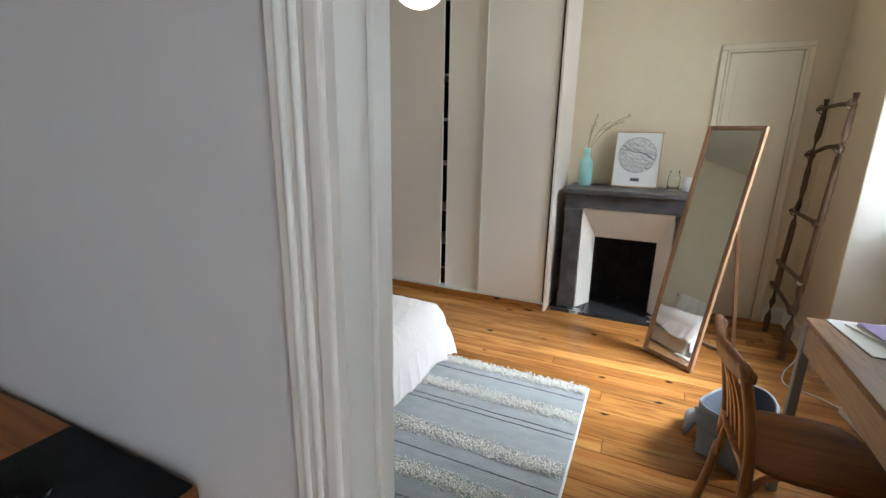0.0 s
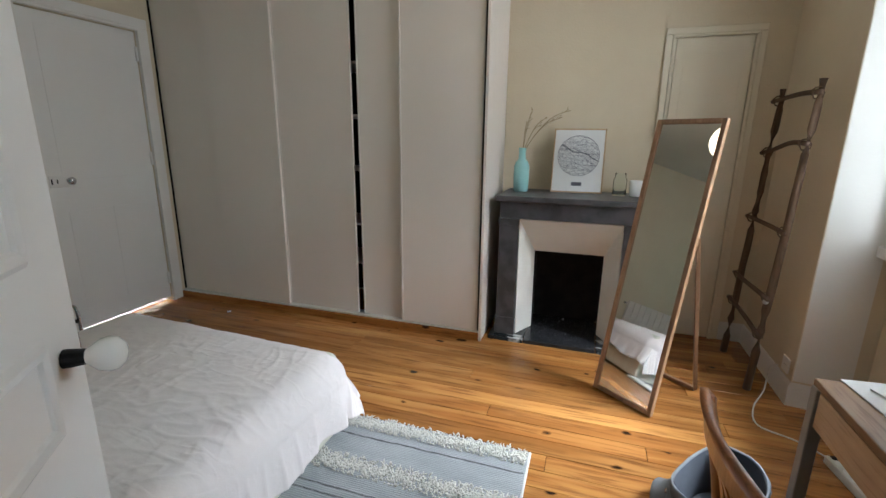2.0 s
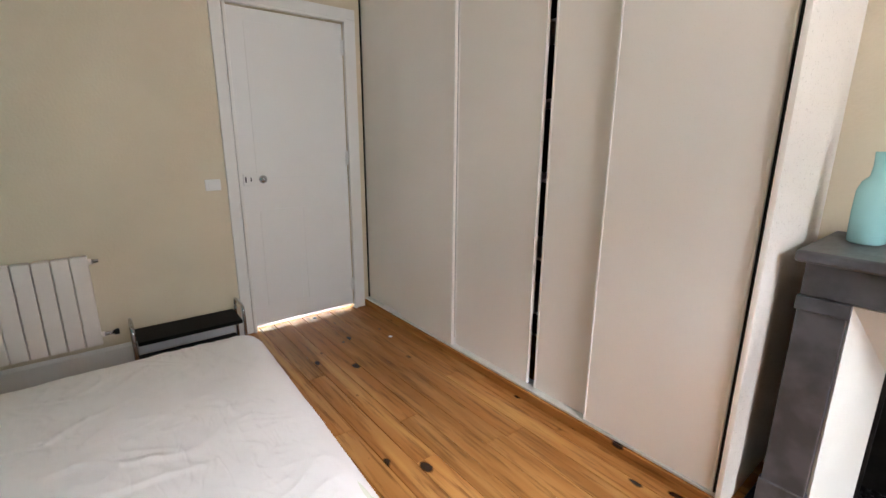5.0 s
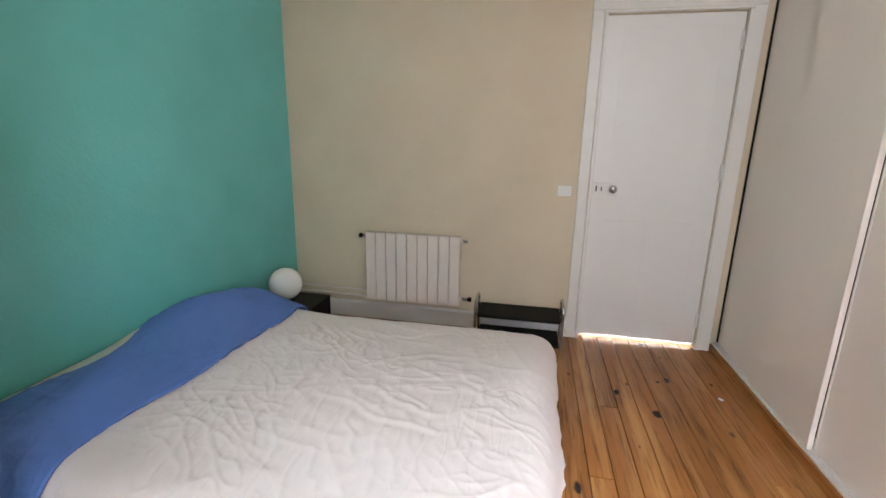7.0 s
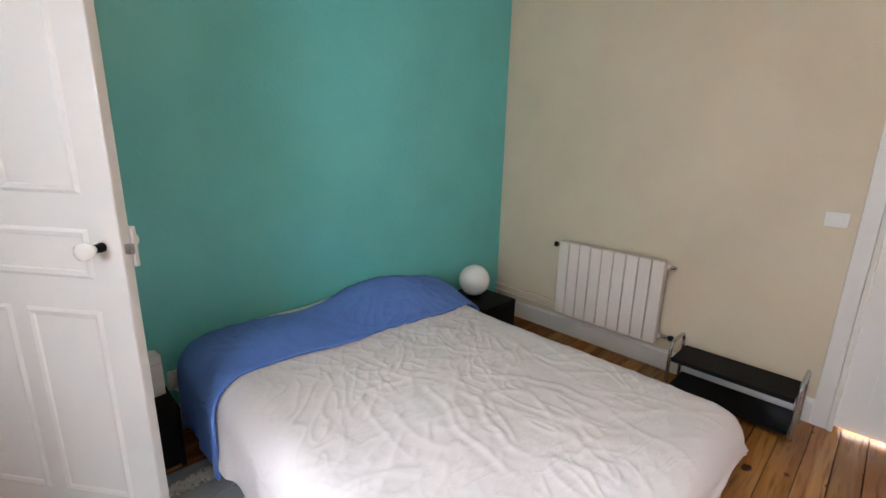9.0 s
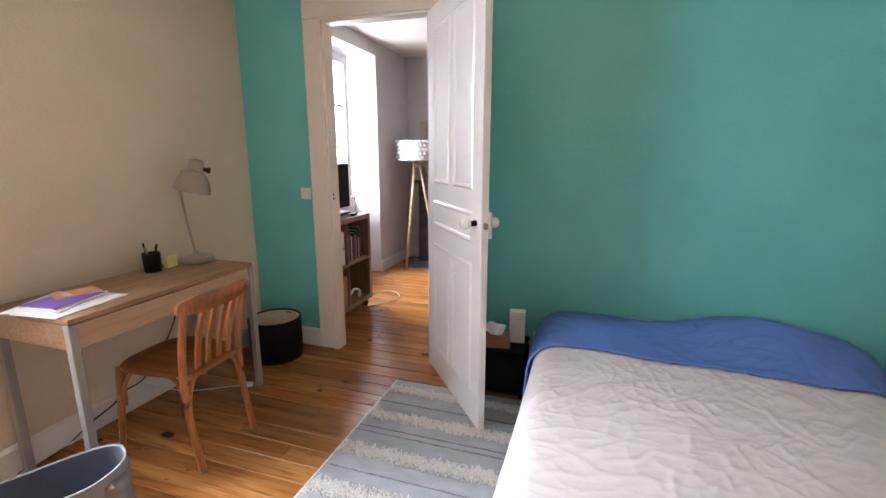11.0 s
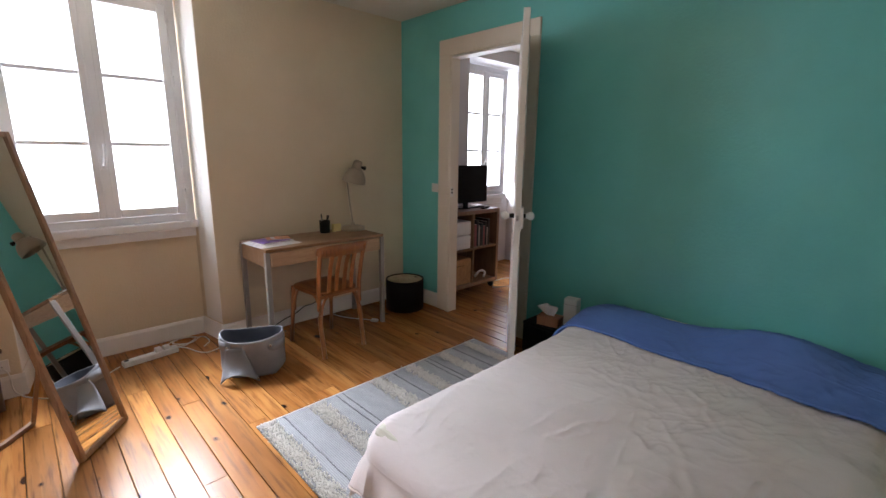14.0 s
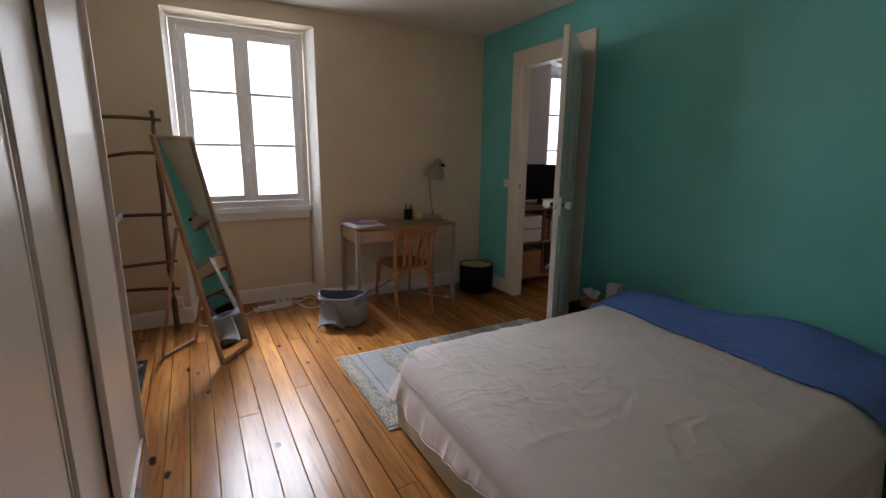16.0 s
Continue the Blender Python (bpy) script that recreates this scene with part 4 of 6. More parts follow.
g = [[bm.verts.new((RW * i / nx, RL * j / ny, 0.010 + 0.0015 * noise.noise(Vector((i * 0.4, j * 0.4, 3))))) for i in range(nx + 1)] for j in range(ny + 1)]
for j in range(ny):
    for i in range(nx):
        bm.faces.new((g[j][i], g[j][i + 1], g[j + 1][i + 1], g[j + 1][i]))
wv = part("flatweave", bm, WEAVE, rug)
md = wv.modifiers.new("thick", "SOLIDIFY")
md.thickness, md.offset = 0.009, -1
for yc in (2.27, 1.955, 1.915, 1.55, 1.28, 1.24, 1.00):
    bm = bmesh.new()
    yy = yc - RY0
    tube([(0.01 + (RW - 0.02) * k / 40, yy + 0.004 * noise.noise(Vector((k * 0.6, yc * 9, 0))), 0.0105) for k in range(41)], [0.0035 + 0.002 * noise.noise(Vector((k * 0.9, yc * 5, 2))) for k in range(41)], 6, bm)
    part("yarn_line", bm, WEAVEDARK, rug, "thin slate yarn line")
rnd = random.Random(4)
for yc, hw in ((2.365, 0.045), (2.085, 0.05), (1.68, 0.05), (1.42, 0.045), (1.13, 0.04), (0.87, 0.035)):
    bm = bmesh.new()
    for k in range(1700):
        x, y = rnd.uniform(0.012, RW - 0.012), yc - RY0 + rnd.gauss(0, hw * 0.5)
        y = min(max(y, yc - RY0 - hw), yc - RY0 + hw)
        h, r_ = rnd.uniform(0.006, 0.015), rnd.uniform(0.0026, 0.0048)
        a = rnd.uniform(0, 6.3)
        lean = rnd.uniform(0.004, 0.016)
        tip = Vector((x + lean * math.cos(a), y + lean * math.sin(a), 0.010 + h))
        tube([(x, y, 0.008), (x + 0.4 * lean * math.cos(a), y + 0.4 * lean * math.sin(a), 0.010 + h * 0.6), tip], [r_ * 0.8, r_, r_ * 0.35], 5, bm)
    tagged(part("tufted_stripe", bm, TUFT, rug, "fluffy ivory wool stripe", True), kind="stuff")
part("edge_binding", tube([(RW, 0, 0.006), (RW, RL, 0.006)], 0.0065, 6), TUFT, rug)
part("edge_binding", tube([(0, 0, 0.006), (0, RL, 0.006)], 0.0065, 6), TUFT, rug)

# ---- standing mirror ----
mr = thing("standing_mirror", (0.592, 2.985, 0), -38, "tilted full-length standing mirror in a brown wooden frame", "mirror")
MW, ML, MT = 0.345, 1.49, radians(12.5)
tilt = Matrix.Rotation(-MT, 4, "X")


def tilted(bm):
    bmesh.ops.transform(bm, matrix=Matrix.Translation((0, 0, 0.006)) @ tilt, verts=bm.verts)
    return bm


FW = 0.024
for lo, hi in (((-MW / 2, -0.014, 0), (-MW / 2 + FW, 0.014, ML)), ((MW / 2 - FW, -0.014, 0), (MW / 2, 0.014, ML)),
               ((-MW / 2 + FW, -0.0135, 0), (MW / 2 - FW, 0.0135, FW)), ((-MW / 2 + FW, -0.0135, ML - FW), (MW / 2 - FW, 0.0135, ML))):
    part("frame_rail", tilted(box(lo, hi, 0.003)), MIRRORWOOD, mr)
part("mirror_glass", tilted(box((-MW / 2 + FW - 0.004, -0.004, FW - 0.004), (MW / 2 - FW + 0.004, 0.0, ML - FW + 0.004))), MIRROR, mr, "silvered mirror glass")
part("backing", tilted(box((-MW / 2 + FW - 0.004, 0.001, FW - 0.004), (MW / 2 - FW + 0.004, 0.008, ML - FW + 0.004))), MIRRORWOOD, mr)
hy, hz_ = math.sin(MT) * 0.92 + 0.03, math.cos(MT) * 0.92
fy = 0.44
for sx in (-1, 1):
    bm = bmesh.new()
    x = sx * (MW / 2 - 0.012)
    a, b = Vector((x, hy, hz_)), Vector((x, fy, 0.012))
    tube([a, b], 0.0125, 4, bm)
    part("back_leg", bm, MIRRORWOOD, mr)
part("cross_bar", box((-MW / 2 + 0.012, fy - 0.011, 0.001), (MW / 2 - 0.012, fy + 0.011, 0.024), 0.003), MIRRORWOOD, mr)
part("hinge_rod", tube([(-MW / 2 + 0.005, hy - 0.012, hz_), (MW / 2 - 0.005, hy - 0.012, hz_)], 0.005, 8), CHROME, mr)

# ---- desk ----
DKX0, DKX1, DKY0, DKY1, DKZ = 0.945, 1.405, 1.035, 2.0, 0.75
dk = thing("desk", (DKX0, DKY0, 0), 0, "small bamboo-topped desk with grey steel legs and a drawer", "desk")
DD, DL = DKX1 - DKX0, DKY1 - DKY0
part("tabletop", box((0.002, 0.002, DKZ - 0.02), (DD - 0.002, DL - 0.002, DKZ), 0.003), DESKTOP, dk)
for x in (0, DD - 0.032):
    for y in (0, DL - 0.032):
        part("leg", box((x, y, 0), (x + 0.032, y + 0.032, DKZ - 0.0215), 0.003), STEEL, dk)
for y in (0.004, DL - 0.028):
    part("side_rail", box((0.033, y, DKZ - 0.125), (DD - 0.033, y + 0.024, DKZ - 0.0215), 0.002), DESKTOP, dk)
part("back_rail", box((DD - 0.028, 0.033, DKZ - 0.12), (DD - 0.006, DL - 0.033, DKZ - 0.0215), 0.002), DESKTOP, dk)
dr = part("drawer_front", box((0.006, 0.036, DKZ - 0.125), (0.024, DL - 0.036, DKZ - 0.026), 0.002), DRAWERWOOD, dk, "pale bamboo drawer front")
part("drawer_box", box((0.026, 0.06, DKZ - 0.115), (DD - 0.05, DL - 0.06, DKZ - 0.03)), DESKTOP, dr)

# ---- chair ----
ch = thing("chair", (0.895, 1.600, 0), 3, "honey-brown bentwood bistro chair at the desk", "chair")
SZ = 0.452
seat = []
for k in range(40):
    a = 2 * math.pi * k / 40
    c, s_ = math.cos(a), math.sin(a)
    e = 0.62
    x = 0.205 * math.copysign(abs(c) ** e, c)
    y = (0.19 + 0.015 * c) * math.copysign(abs(s_) ** e, s_)
    seat.append((x, y))
bm = bmesh.new()
rings = []
for f, z in ((0.93, SZ - 0.024), (1.0, SZ - 0.016), (1.0, SZ - 0.006), (0.96, SZ), (0.7, SZ - 0.003), (0.4, SZ - 0.007), (0.12, SZ - 0.008)):
    rings.append([bm.verts.new((x * f, y * f, z)) for x, y in seat])
for r0, r1 in zip(rings, rings[1:]):
    for k in range(40):
        bm.faces.new((r0[k], r0[(k + 1) % 40], r1[(k + 1) % 40], r1[k]))
bm.faces.new(rings[0]), bm.faces.new(rings[-1])
part("seat", bm, SEATWOOD, ch, "worn brown plywood seat", True)
for sy in (-1, 1):
    part("back_post", tube(bend([(-0.225, sy * 0.165, 0), (-0.185, sy * 0.165, 0.25), (-0.18, sy * 0.165, 0.45), (-0.205, sy * 0.17, 0.62), (-0.245, sy * 0.175, 0.775)], 5), 0.0155, 10), CHAIRWOOD, ch, smooth=True)
    part("front_leg", tube([(0.215, sy * 0.172, 0), (0.175, sy * 0.155, 0.435)], [0.0125, 0.0175], 12), CHAIRWOOD, ch, smooth=True)
    part("brace", tube(bend([(-0.188, sy * 0.16, 0.24), (-0.16, sy * 0.158, 0.37), (-0.09, sy * 0.155, 0.43), (0.08, sy * 0.152, 0.43), (0.15, sy * 0.155, 0.37), (0.196, sy * 0.163, 0.24)], 5), 0.0095, 8), CHAIRWOOD, ch, "bent wooden brace", True)
for x in (-0.18, 0.175):
    part("brace", tube(bend([(x, -0.155, 0.25), (x, -0.14, 0.36), (x, -0.08, 0.43), (x, 0.08, 0.43), (x, 0.14, 0.36), (x, 0.155, 0.25)], 5), 0.0095, 8), CHAIRWOOD, ch, "bent wooden brace", True)
bm = bmesh.new()
rail = []
for k in range(13):
    y = -0.20 + 0.40 * k / 12
    bow = 0.035 * (1 - (y / 0.2) ** 2)
    x = -0.225 - bow
    hh = 0.04 * (1 - 0.35 * abs(y / 0.2) ** 4)
    rail.append([bm.verts.new((x + dx - 0.02 * (dz > 0), y, 0.755 + dz * hh)) for dx, dz in ((-0.010, -1), (0.010, -1), (0.012, 0), (0.009, 1), (-0.009, 1), (-0.013, 0))])
for r0, r1 in zip(rail, rail[1:]):
    for k in range(6):
        bm.faces.new((r0[k], r0[(k + 1) % 6], r1[(k + 1) % 6], r1[k]))
bm.faces.new(rail[0]), bm.faces.new(rail[-1])
part("top_rail", bm, CHAIRWOOD, ch, "curved wooden top rail", True)
for y in (-0.09, -0.032, 0.032, 0.09):
    bow = 0.035 * (1 - (y / 0.2) ** 2)
    bm = bmesh.new()
    pts = bend([(-0.182, y, 0.44), (-0.195 - bow * 0.5, y, 0.6), (-0.228 - bow, y, 0.735)], 5)
    rr_ = [[bm.verts.new((p.x + dx, p.y + dy, p.z)) for dx, dy in ((-0.006, -0.013), (0.006, -0.013), (0.006, 0.013), (-0.006, 0.013))] for p in pts]
    for r0, r1 in zip(rr_, rr_[1:]):
        for k in range(4):
            bm.faces.new((r0[k], r0[(k + 1) % 4], r1[(k + 1) % 4], r1[k]))
    bm.faces.new(rr_[0]), bm.faces.new(rr_[-1])
    part("slat", bm, CHAIRWOOD, ch)
part("back_seat_rail", box((-0.195, -0.16, 0.415), (-0.17, 0.16, 0.437), 0.004), CHAIRWOOD, ch)

# ---- pendant lamp ----
pn = thing("pendant_lamp", (-0.82, 2.25, H), 0, "lit round white pendant lamp hanging from the ceiling", "pendant lamp")
part("canopy", lathe([(0.045, 0), (0.045, -0.012), (0.02, -0.035), (0.004, -0.04)], 20), WHITE, pn)
part("cord", tube([(0, 0, -0.03), (0, 0, -0.25)], 0.003, 6), CABLE, pn)
part("shade", ball(0.15, (0, 0, -0.38)), LAMPGLOW, pn, "glowing round paper shade", True)

# ---- radiator and pipes ----
rd = thing("radiator", (XL, 1.07, 0.2), 0, "white enamel column radiator on the cream wall", "radiator")
RN, RLEN, RH = 9, 0.69, 0.505
for k in range(RN):
    y0 = RLEN * k / RN
    sec = part("section", box((0.085, y0 + 0.0022, 0.0), (0.135, y0 + RLEN / RN - 0.0022, RH), 0.005), RADIATOR, rd)
    part("fin", box((0.045, y0 + 0.02, 0.03), (0.0845, y0 + RLEN / RN - 0.02, RH - 0.03), 0.003), RADIATOR, sec)
for z in (0.04, RH - 0.04):
    part("header", tube([(0.075, -0.012, z), (0.075, RLEN + 0.012, z)], 0.016, 12), RADIATOR, rd, smooth=True)
for y in (0.12, RLEN - 0.12):
    part("bracket", box((0.001, y - 0.012, RH - 0.10), (0.05, y + 0.012, RH - 0.07), 0.002), RADIATOR, rd)
for y, z, ln in ((-0.012, RH - 0.04, -0.035), (RLEN + 0.012, 0.04, 0.045), (RLEN + 0.012, RH - 0.04, 0.02)):
    v = part("valve", tube([(0.075, y, z), (0.075, y + ln, z)], 0.011, 10), CHROME, rd, smooth=True)
    part("valve_cap", tube([(0.075, y + ln, z), (0.075, y + ln * 1.5, z)], 0.017 if abs(ln) > 0.03 else 0.01, 12), BLACK if abs(ln) > 0.03 else CHROME, v, "black valve cap", True)
for z, x in ((0.235, 0.03), (0.185, 0.03)):
    pp = part("heating_pipe", tube(bend([(XL + x, 0.46, z), (XL + x, 0.9, z), (XL + 0.05, 1.0, z), (XL + 0.075, 1.05, z + 0.005)], 5), 0.008, 10), RADIATOR, None, "", True)
    tagged(pp, "white painted heating pipe along the wall", "pipe", "heating pipes", "structure")

# ---- shoe rack ----
sr = thing("shoe_rack", (XL + 0.035, 1.895, 0), 0, "low two-tier black shoe rack with chrome ends", "shoe rack")
for z in (0.035, 0.205):
    part("shelf", box((0.01, 0.012, z), (0.25, 0.56, z + 0.016), 0.004), BLACK, sr, "black plastic shelf")
    part("shelf_lip", box((0.240, 0.012, z - 0.006), (0.25, 0.56, z - 0.0005), 0.002), BLACK, sr)
for y in (0.0, 0.573):
    part("end_frame", tube(bend([(0.235, y, 0.004), (0.235, y, 0.22), (0.225, y, 0.285), (0.19, y, 0.30), (0.07, y, 0.30), (0.035, y, 0.285), (0.025, y, 0.22), (0.025, y, 0.004)], 6), 0.0095, 10), CHROME, sr, "bent chrome tube", True)
part("back_panel", box((0.012, 0.02, 0.060), (0.02, 0.553, 0.19), 0.002), PVC, sr, "pale board between the shelves")

# ---- nightstands, bedside things ----


def nightstand(at, sx, sy, h, label):
    t = thing("nightstand", at, 0, label, "nightstand", "bedside tables")
    part("top", box((0, 0, h - 0.02), (sx, sy, h), 0.003), BLACK, t)
    part("side", box((0.002, 0.002, 0), (0.02, sy - 0.002, h - 0.021), 0.002), BLACK, t)
    part("side", box((sx - 0.02, 0.002, 0), (sx - 0.002, sy - 0.002, h - 0.021), 0.002), BLACK, t)
    part("back", box((0.021, 0.002, 0), (sx - 0.021, 0.014, h - 0.021)), BLACK, t)
    part("shelf", box((0.021, 0.015, 0.02), (sx - 0.021, sy - 0.004, 0.036)), BLACK, t)
    part("front", box((0.021, sy - 0.016, 0.04), (sx - 0.021, sy - 0.003, h - 0.024), 0.002), BLACK, t)
    return t


nightstand((-2.64, 0.47, 0), 0.34, 0.40, 0.275, "low black bedside cube in the corner")
nightstand((-0.565, 0.47, 0), 0.33, 0.265, 0.275, "low black bedside cube behind the open door")
gl = thing("globe_lamp", (-2.44, 0.65, 0.275), 0, "white opal glass globe lamp on the black bedside cube", "table lamp")
part("base", lathe([(0.055, 0), (0.055, 0.012), (0.04, 0.02), (0.035, 0.026)], 24), BLACK, gl)
part("globe", ball(0.108, (0, 0, 0.128)), OPAL, gl, "white opal glass globe", True)
tb = thing("tissue_box", (-0.40, 0.66, 0.276), 12, "wooden tissue box with a pulled-up white tissue", "tissue box")
part("box_body", box((-0.075, -0.05, 0), (0.075, 0.05, 0.062), 0.005), mat("orange_brown_wood", (0.42, 0.20, 0.11), (0.34, 0.15, 0.08), 0.5, 10), tb)
bm = bmesh.new()
pv = []
for j in range(9):
    for i in range(9):
        u, v = i / 8 - 0.5, j / 8
        pv.append(bm.verts.new((u * (0.05 + 0.09 * v) + 0.02 * v, 0.012 * math.sin(u * 11 + v * 3) * (0.3 + v), 0.058 + 0.085 * v - 0.05 * abs(u) * v)))
for j in range(8):
    for i in range(8):
        bm.faces.new((pv[j * 9 + i], pv[j * 9 + i + 1], pv[j * 9 + i + 10], pv[j * 9 + i + 9]))
part("tissue", bm, PAPER, tb, "white paper tissue", True).modifiers.new("thick", "SOLIDIFY").thickness = 0.002
wb = thing("white_box", (-0.50, 0.56, 0.276), 8, "plain upright white box on the bedside cube", "box")
part("carton", box((-0.045, -0.035, 0), (0.045, 0.035, 0.185), 0.004), PAPER, wb)
part("lid_seam", box((-0.0455, -0.0355, 0.145), (0.0455, 0.0355, 0.1465)), STONE, wb)


def plate(name, at, rz, label, kind_, w=0.08, h=0.08, holes=True):
    """Wall plate; its face looks along local -y."""
    t = thing(name, at, rz, label, kind_)
    p = part("plate", box((-w / 2, -0.009, -h / 2), (w / 2, 0, h / 2), 0.003), WHITE, t)
    if holes:
        part("well", lathe([(0.020, -0.0095), (0.020, -0.004), (0.017, -0.003)], 20, axis="y"), WHITE, p)
        for dx in (-0.0095, 0.0095):
            part("pin_hole", lathe([(0.0028, -0.0105), (0.0028, -0.009)], 8, at=(dx, 0, 0), axis="y"), BLACK, p)
    else:
        part("rocker", box((-w * 0.3, -0.0125, -h * 0.3), (w * 0.3, -0.0092, h * 0.3), 0.002), WHITE, p)
    return t


plate("light_switch", (XL, 2.43, 1.035), 90, "white rocker light switch by the closed door", "light switch", 0.09, 0.07, False)
plate("light_switch", (0.968, Y0, 1.095), 180, "white rocker light switch on the teal wall", "light switch", 0.075, 0.075, False)
plate("wall_socket", (-0.625, Y0, 0.265), 180, "white wall socket with a cream plug by the bed", "socket")
plate("wall_socket", (XR, 3.335, 0.19), -90, "white wall socket with a plug near the floor", "socket")
pg = thing("plug", (-0.625, Y0 + 0.011, 0.235), 0, "small cream plug below the wall socket", "plug")
part("plug_body", box((-0.02, 0, -0.02), (0.02, 0.035, 0.02), 0.006), CABLE, pg)


def cable(pts, r, material, label, group="cables"):
    ob = part("cable", tube(bend(pts, 7), r, 7), material, None, "", True)
    return tagged(ob, label, "cable", group)


cable([(-0.625, Y0 + 0.045, 0.225), (-0.6, 0.53, 0.25), (-0.5, 0.53, 0.279), (-0.42, 0.52, 0.279)], 0.003, CABLE, "thin cream cable beside the bed")

# ---- on the mantel ----
vs = thing("vase", (-0.125, 3.84, 0.998), 0, "pale turquoise bottle vase holding dry grass stems", "vase")
part("vase_body", lathe([(0.042, 0), (0.050, 0.006), (0.053, 0.10), (0.052, 0.175), (0.042, 0.205), (0.026, 0.222), (0.023, 0.26), (0.026, 0.30), (0.021, 0.30), (0.017, 0.26)], 26), VASE, vs, "", True)
rnd = random.Random(8)
for tip in ((0.055, 0.02, 0.55), (0.02, 0.0, 0.47), (0.30, 0.02, 0.545), (0.25, -0.01, 0.50), (0.15, 0.03, 0.50)):
    t = Vector(tip)
    st = part("stem", tube(bend([(0, 0, 0.25), (t.x * 0.25, t.y * 0.3, 0.25 + (t.z - 0.25) * 0.45), (t.x * 0.62, t.y * 0.7, 0.25 + (t.z - 0.25) * 0.85), t], 5), 0.0022, 5), TWIG, vs, "dry grass stem")
    for k in range(9):
        f = 0.55 + 0.05 * k
        q_ = Vector((t.x * (0.45 + 0.06 * k), t.y * f, 0.25 + (t.z - 0.25) * min(1, 0.68 + 0.04 * k)))
        d_ = Vector((rnd.uniform(-0.008, 0.03), rnd.uniform(-0.015, 0.015), rnd.uniform(0.0, 0.03)))
        part("spikelet", tube([q_, q_ + d_ * 0.5, q_ + d_], [0.001, 0.0028, 0.0006], 5), TWIG, st)
pf = thing("picture_frame", (0.245, 3.905, 0.998), 0, "framed city map print leaning on the mantel", "picture frame")
lean = Matrix.Rotation(radians(-12), 4, "X")


def leaned(bm):
    bmesh.ops.transform(bm, matrix=lean, verts=bm.verts)
    return bm


PWD, PHT = 0.345, 0.44
for lo, hi in (((-PWD / 2, -0.012, 0), (-PWD / 2 + 0.009, 0.008, PHT)), ((PWD / 2 - 0.009, -0.012, 0), (PWD / 2, 0.008, PHT)), ((-PWD / 2 + 0.009, -0.0118, 0), (PWD / 2 - 0.009, 0.008, 0.009)), ((-PWD / 2 + 0.009, -0.0118, PHT - 0.009), (PWD / 2 - 0.009, 0.008, PHT))):
    part("frame_bar", leaned(box(lo, hi, 0.0015)), OAK, pf)
part("print", leaned(box((-PWD / 2 + 0.008, -0.004, 0.008), (PWD / 2 - 0.008, 0.004, PHT - 0.008))), PAPER, pf, "white paper print")
cz, cr = 0.255, 0.138
bm = bmesh.new()
tube([(cr * math.cos(a * math.pi / 30), -0.0055, cz + cr * math.sin(a * math.pi / 30)) for a in range(60)], 0.0012, 4, bm, True)


def chord(bm, ang, off, r, wob=0.0):
    dx, dz = math.cos(ang), math.sin(ang)
    if abs(off) >= cr - 0.004:
        return
    hl = math.sqrt(cr * cr - off * off)
    pts = []
    for k in range(7):
        s = -hl + 2 * hl * k / 6
        w = wob * math.sin(k * 1.7 + off * 60)
        x, z = -dz * (off + w) + dx * s, dx * (off + w) + dz * s
        f = min(1.0, (cr - 0.001) / max(1e-6, math.hypot(x, z)))
        pts.append((x * f, -0.0055, cz + z * f))
    tube(pts, r, 4, bm)


rnd = random.Random(5)
for ang in (0.25, 1.75, 2.5, 0.95, 3.0):
    for k in range(11):
        chord(bm, ang + rnd.uniform(-0.09, 0.09), -cr + 2 * cr * (k + 0.5) / 11 + rnd.uniform(-0.008, 0.008), 0.0007, rnd.uniform(0, 0.006))
part("map_drawing", leaned(bm), INK, pf, "fine grey street lines within a circle")
bm = bmesh.new()
chord(bm, -0.35, 0.022, 0.0028, 0.012)
chord(bm, 2.95, -0.03, 0.0018, 0.01)
part("river_line", leaned(bm), INK, pf)
part("caption_bar", leaned(box((-0.034, -0.0062, 0.048), (0.034, -0.0045, 0.073))), INK, pf, "dark caption bar")
jr = thing("glass_jar", (0.525, 3.86, 0.998), 0, "wide-necked clear glass jar on the mantel", "jar")
part("jar_body", lathe([(0.038, 0), (0.043, 0.005), (0.043, 0.105), (0.034, 0.122), (0.034, 0.148), (0.031, 0.148), (0.031, 0.120), (0.039, 0.102), (0.039, 0.007), (0.001, 0.007)], 22), JAR, jr, "", True)
cn = thing("candle", (0.628, 3.86, 0.998), 0, "white candle in a pale cup on the mantel", "candle")
part("cup", lathe([(0.036, 0), (0.041, 0.004), (0.043, 0.102), (0.039, 0.102), (0.038, 0.08), (0.001, 0.08)], 24), PAPER, cn, "", True)
part("wick", tube([(0, 0, 0.078), (0.002, 0, 0.094)], 0.001, 5), BLACK, cn)

# ---- branch ladder ----
ld2 = thing("branch_ladder", (0, 0, 0), 0, "rustic ladder of stripped branches leaning on the wall", "ladder")
rnd = random.Random(21)


def pole(y, seed):
    pts, rs = [], []
    for k in range(15):
        f = k / 14
        pts.append((1.275 + 0.07 * f + 0.006 * noise.noise(Vector((k * 0.5, seed, 1))), y + 0.012 * noise.noise(Vector((k * 0.4, seed, 7))), 1.65 * f))
        rs.append(0.021 - 0.004 * f + 0.003 * noise.noise(Vector((k * 1.3, seed, 3))))
    return pts, rs


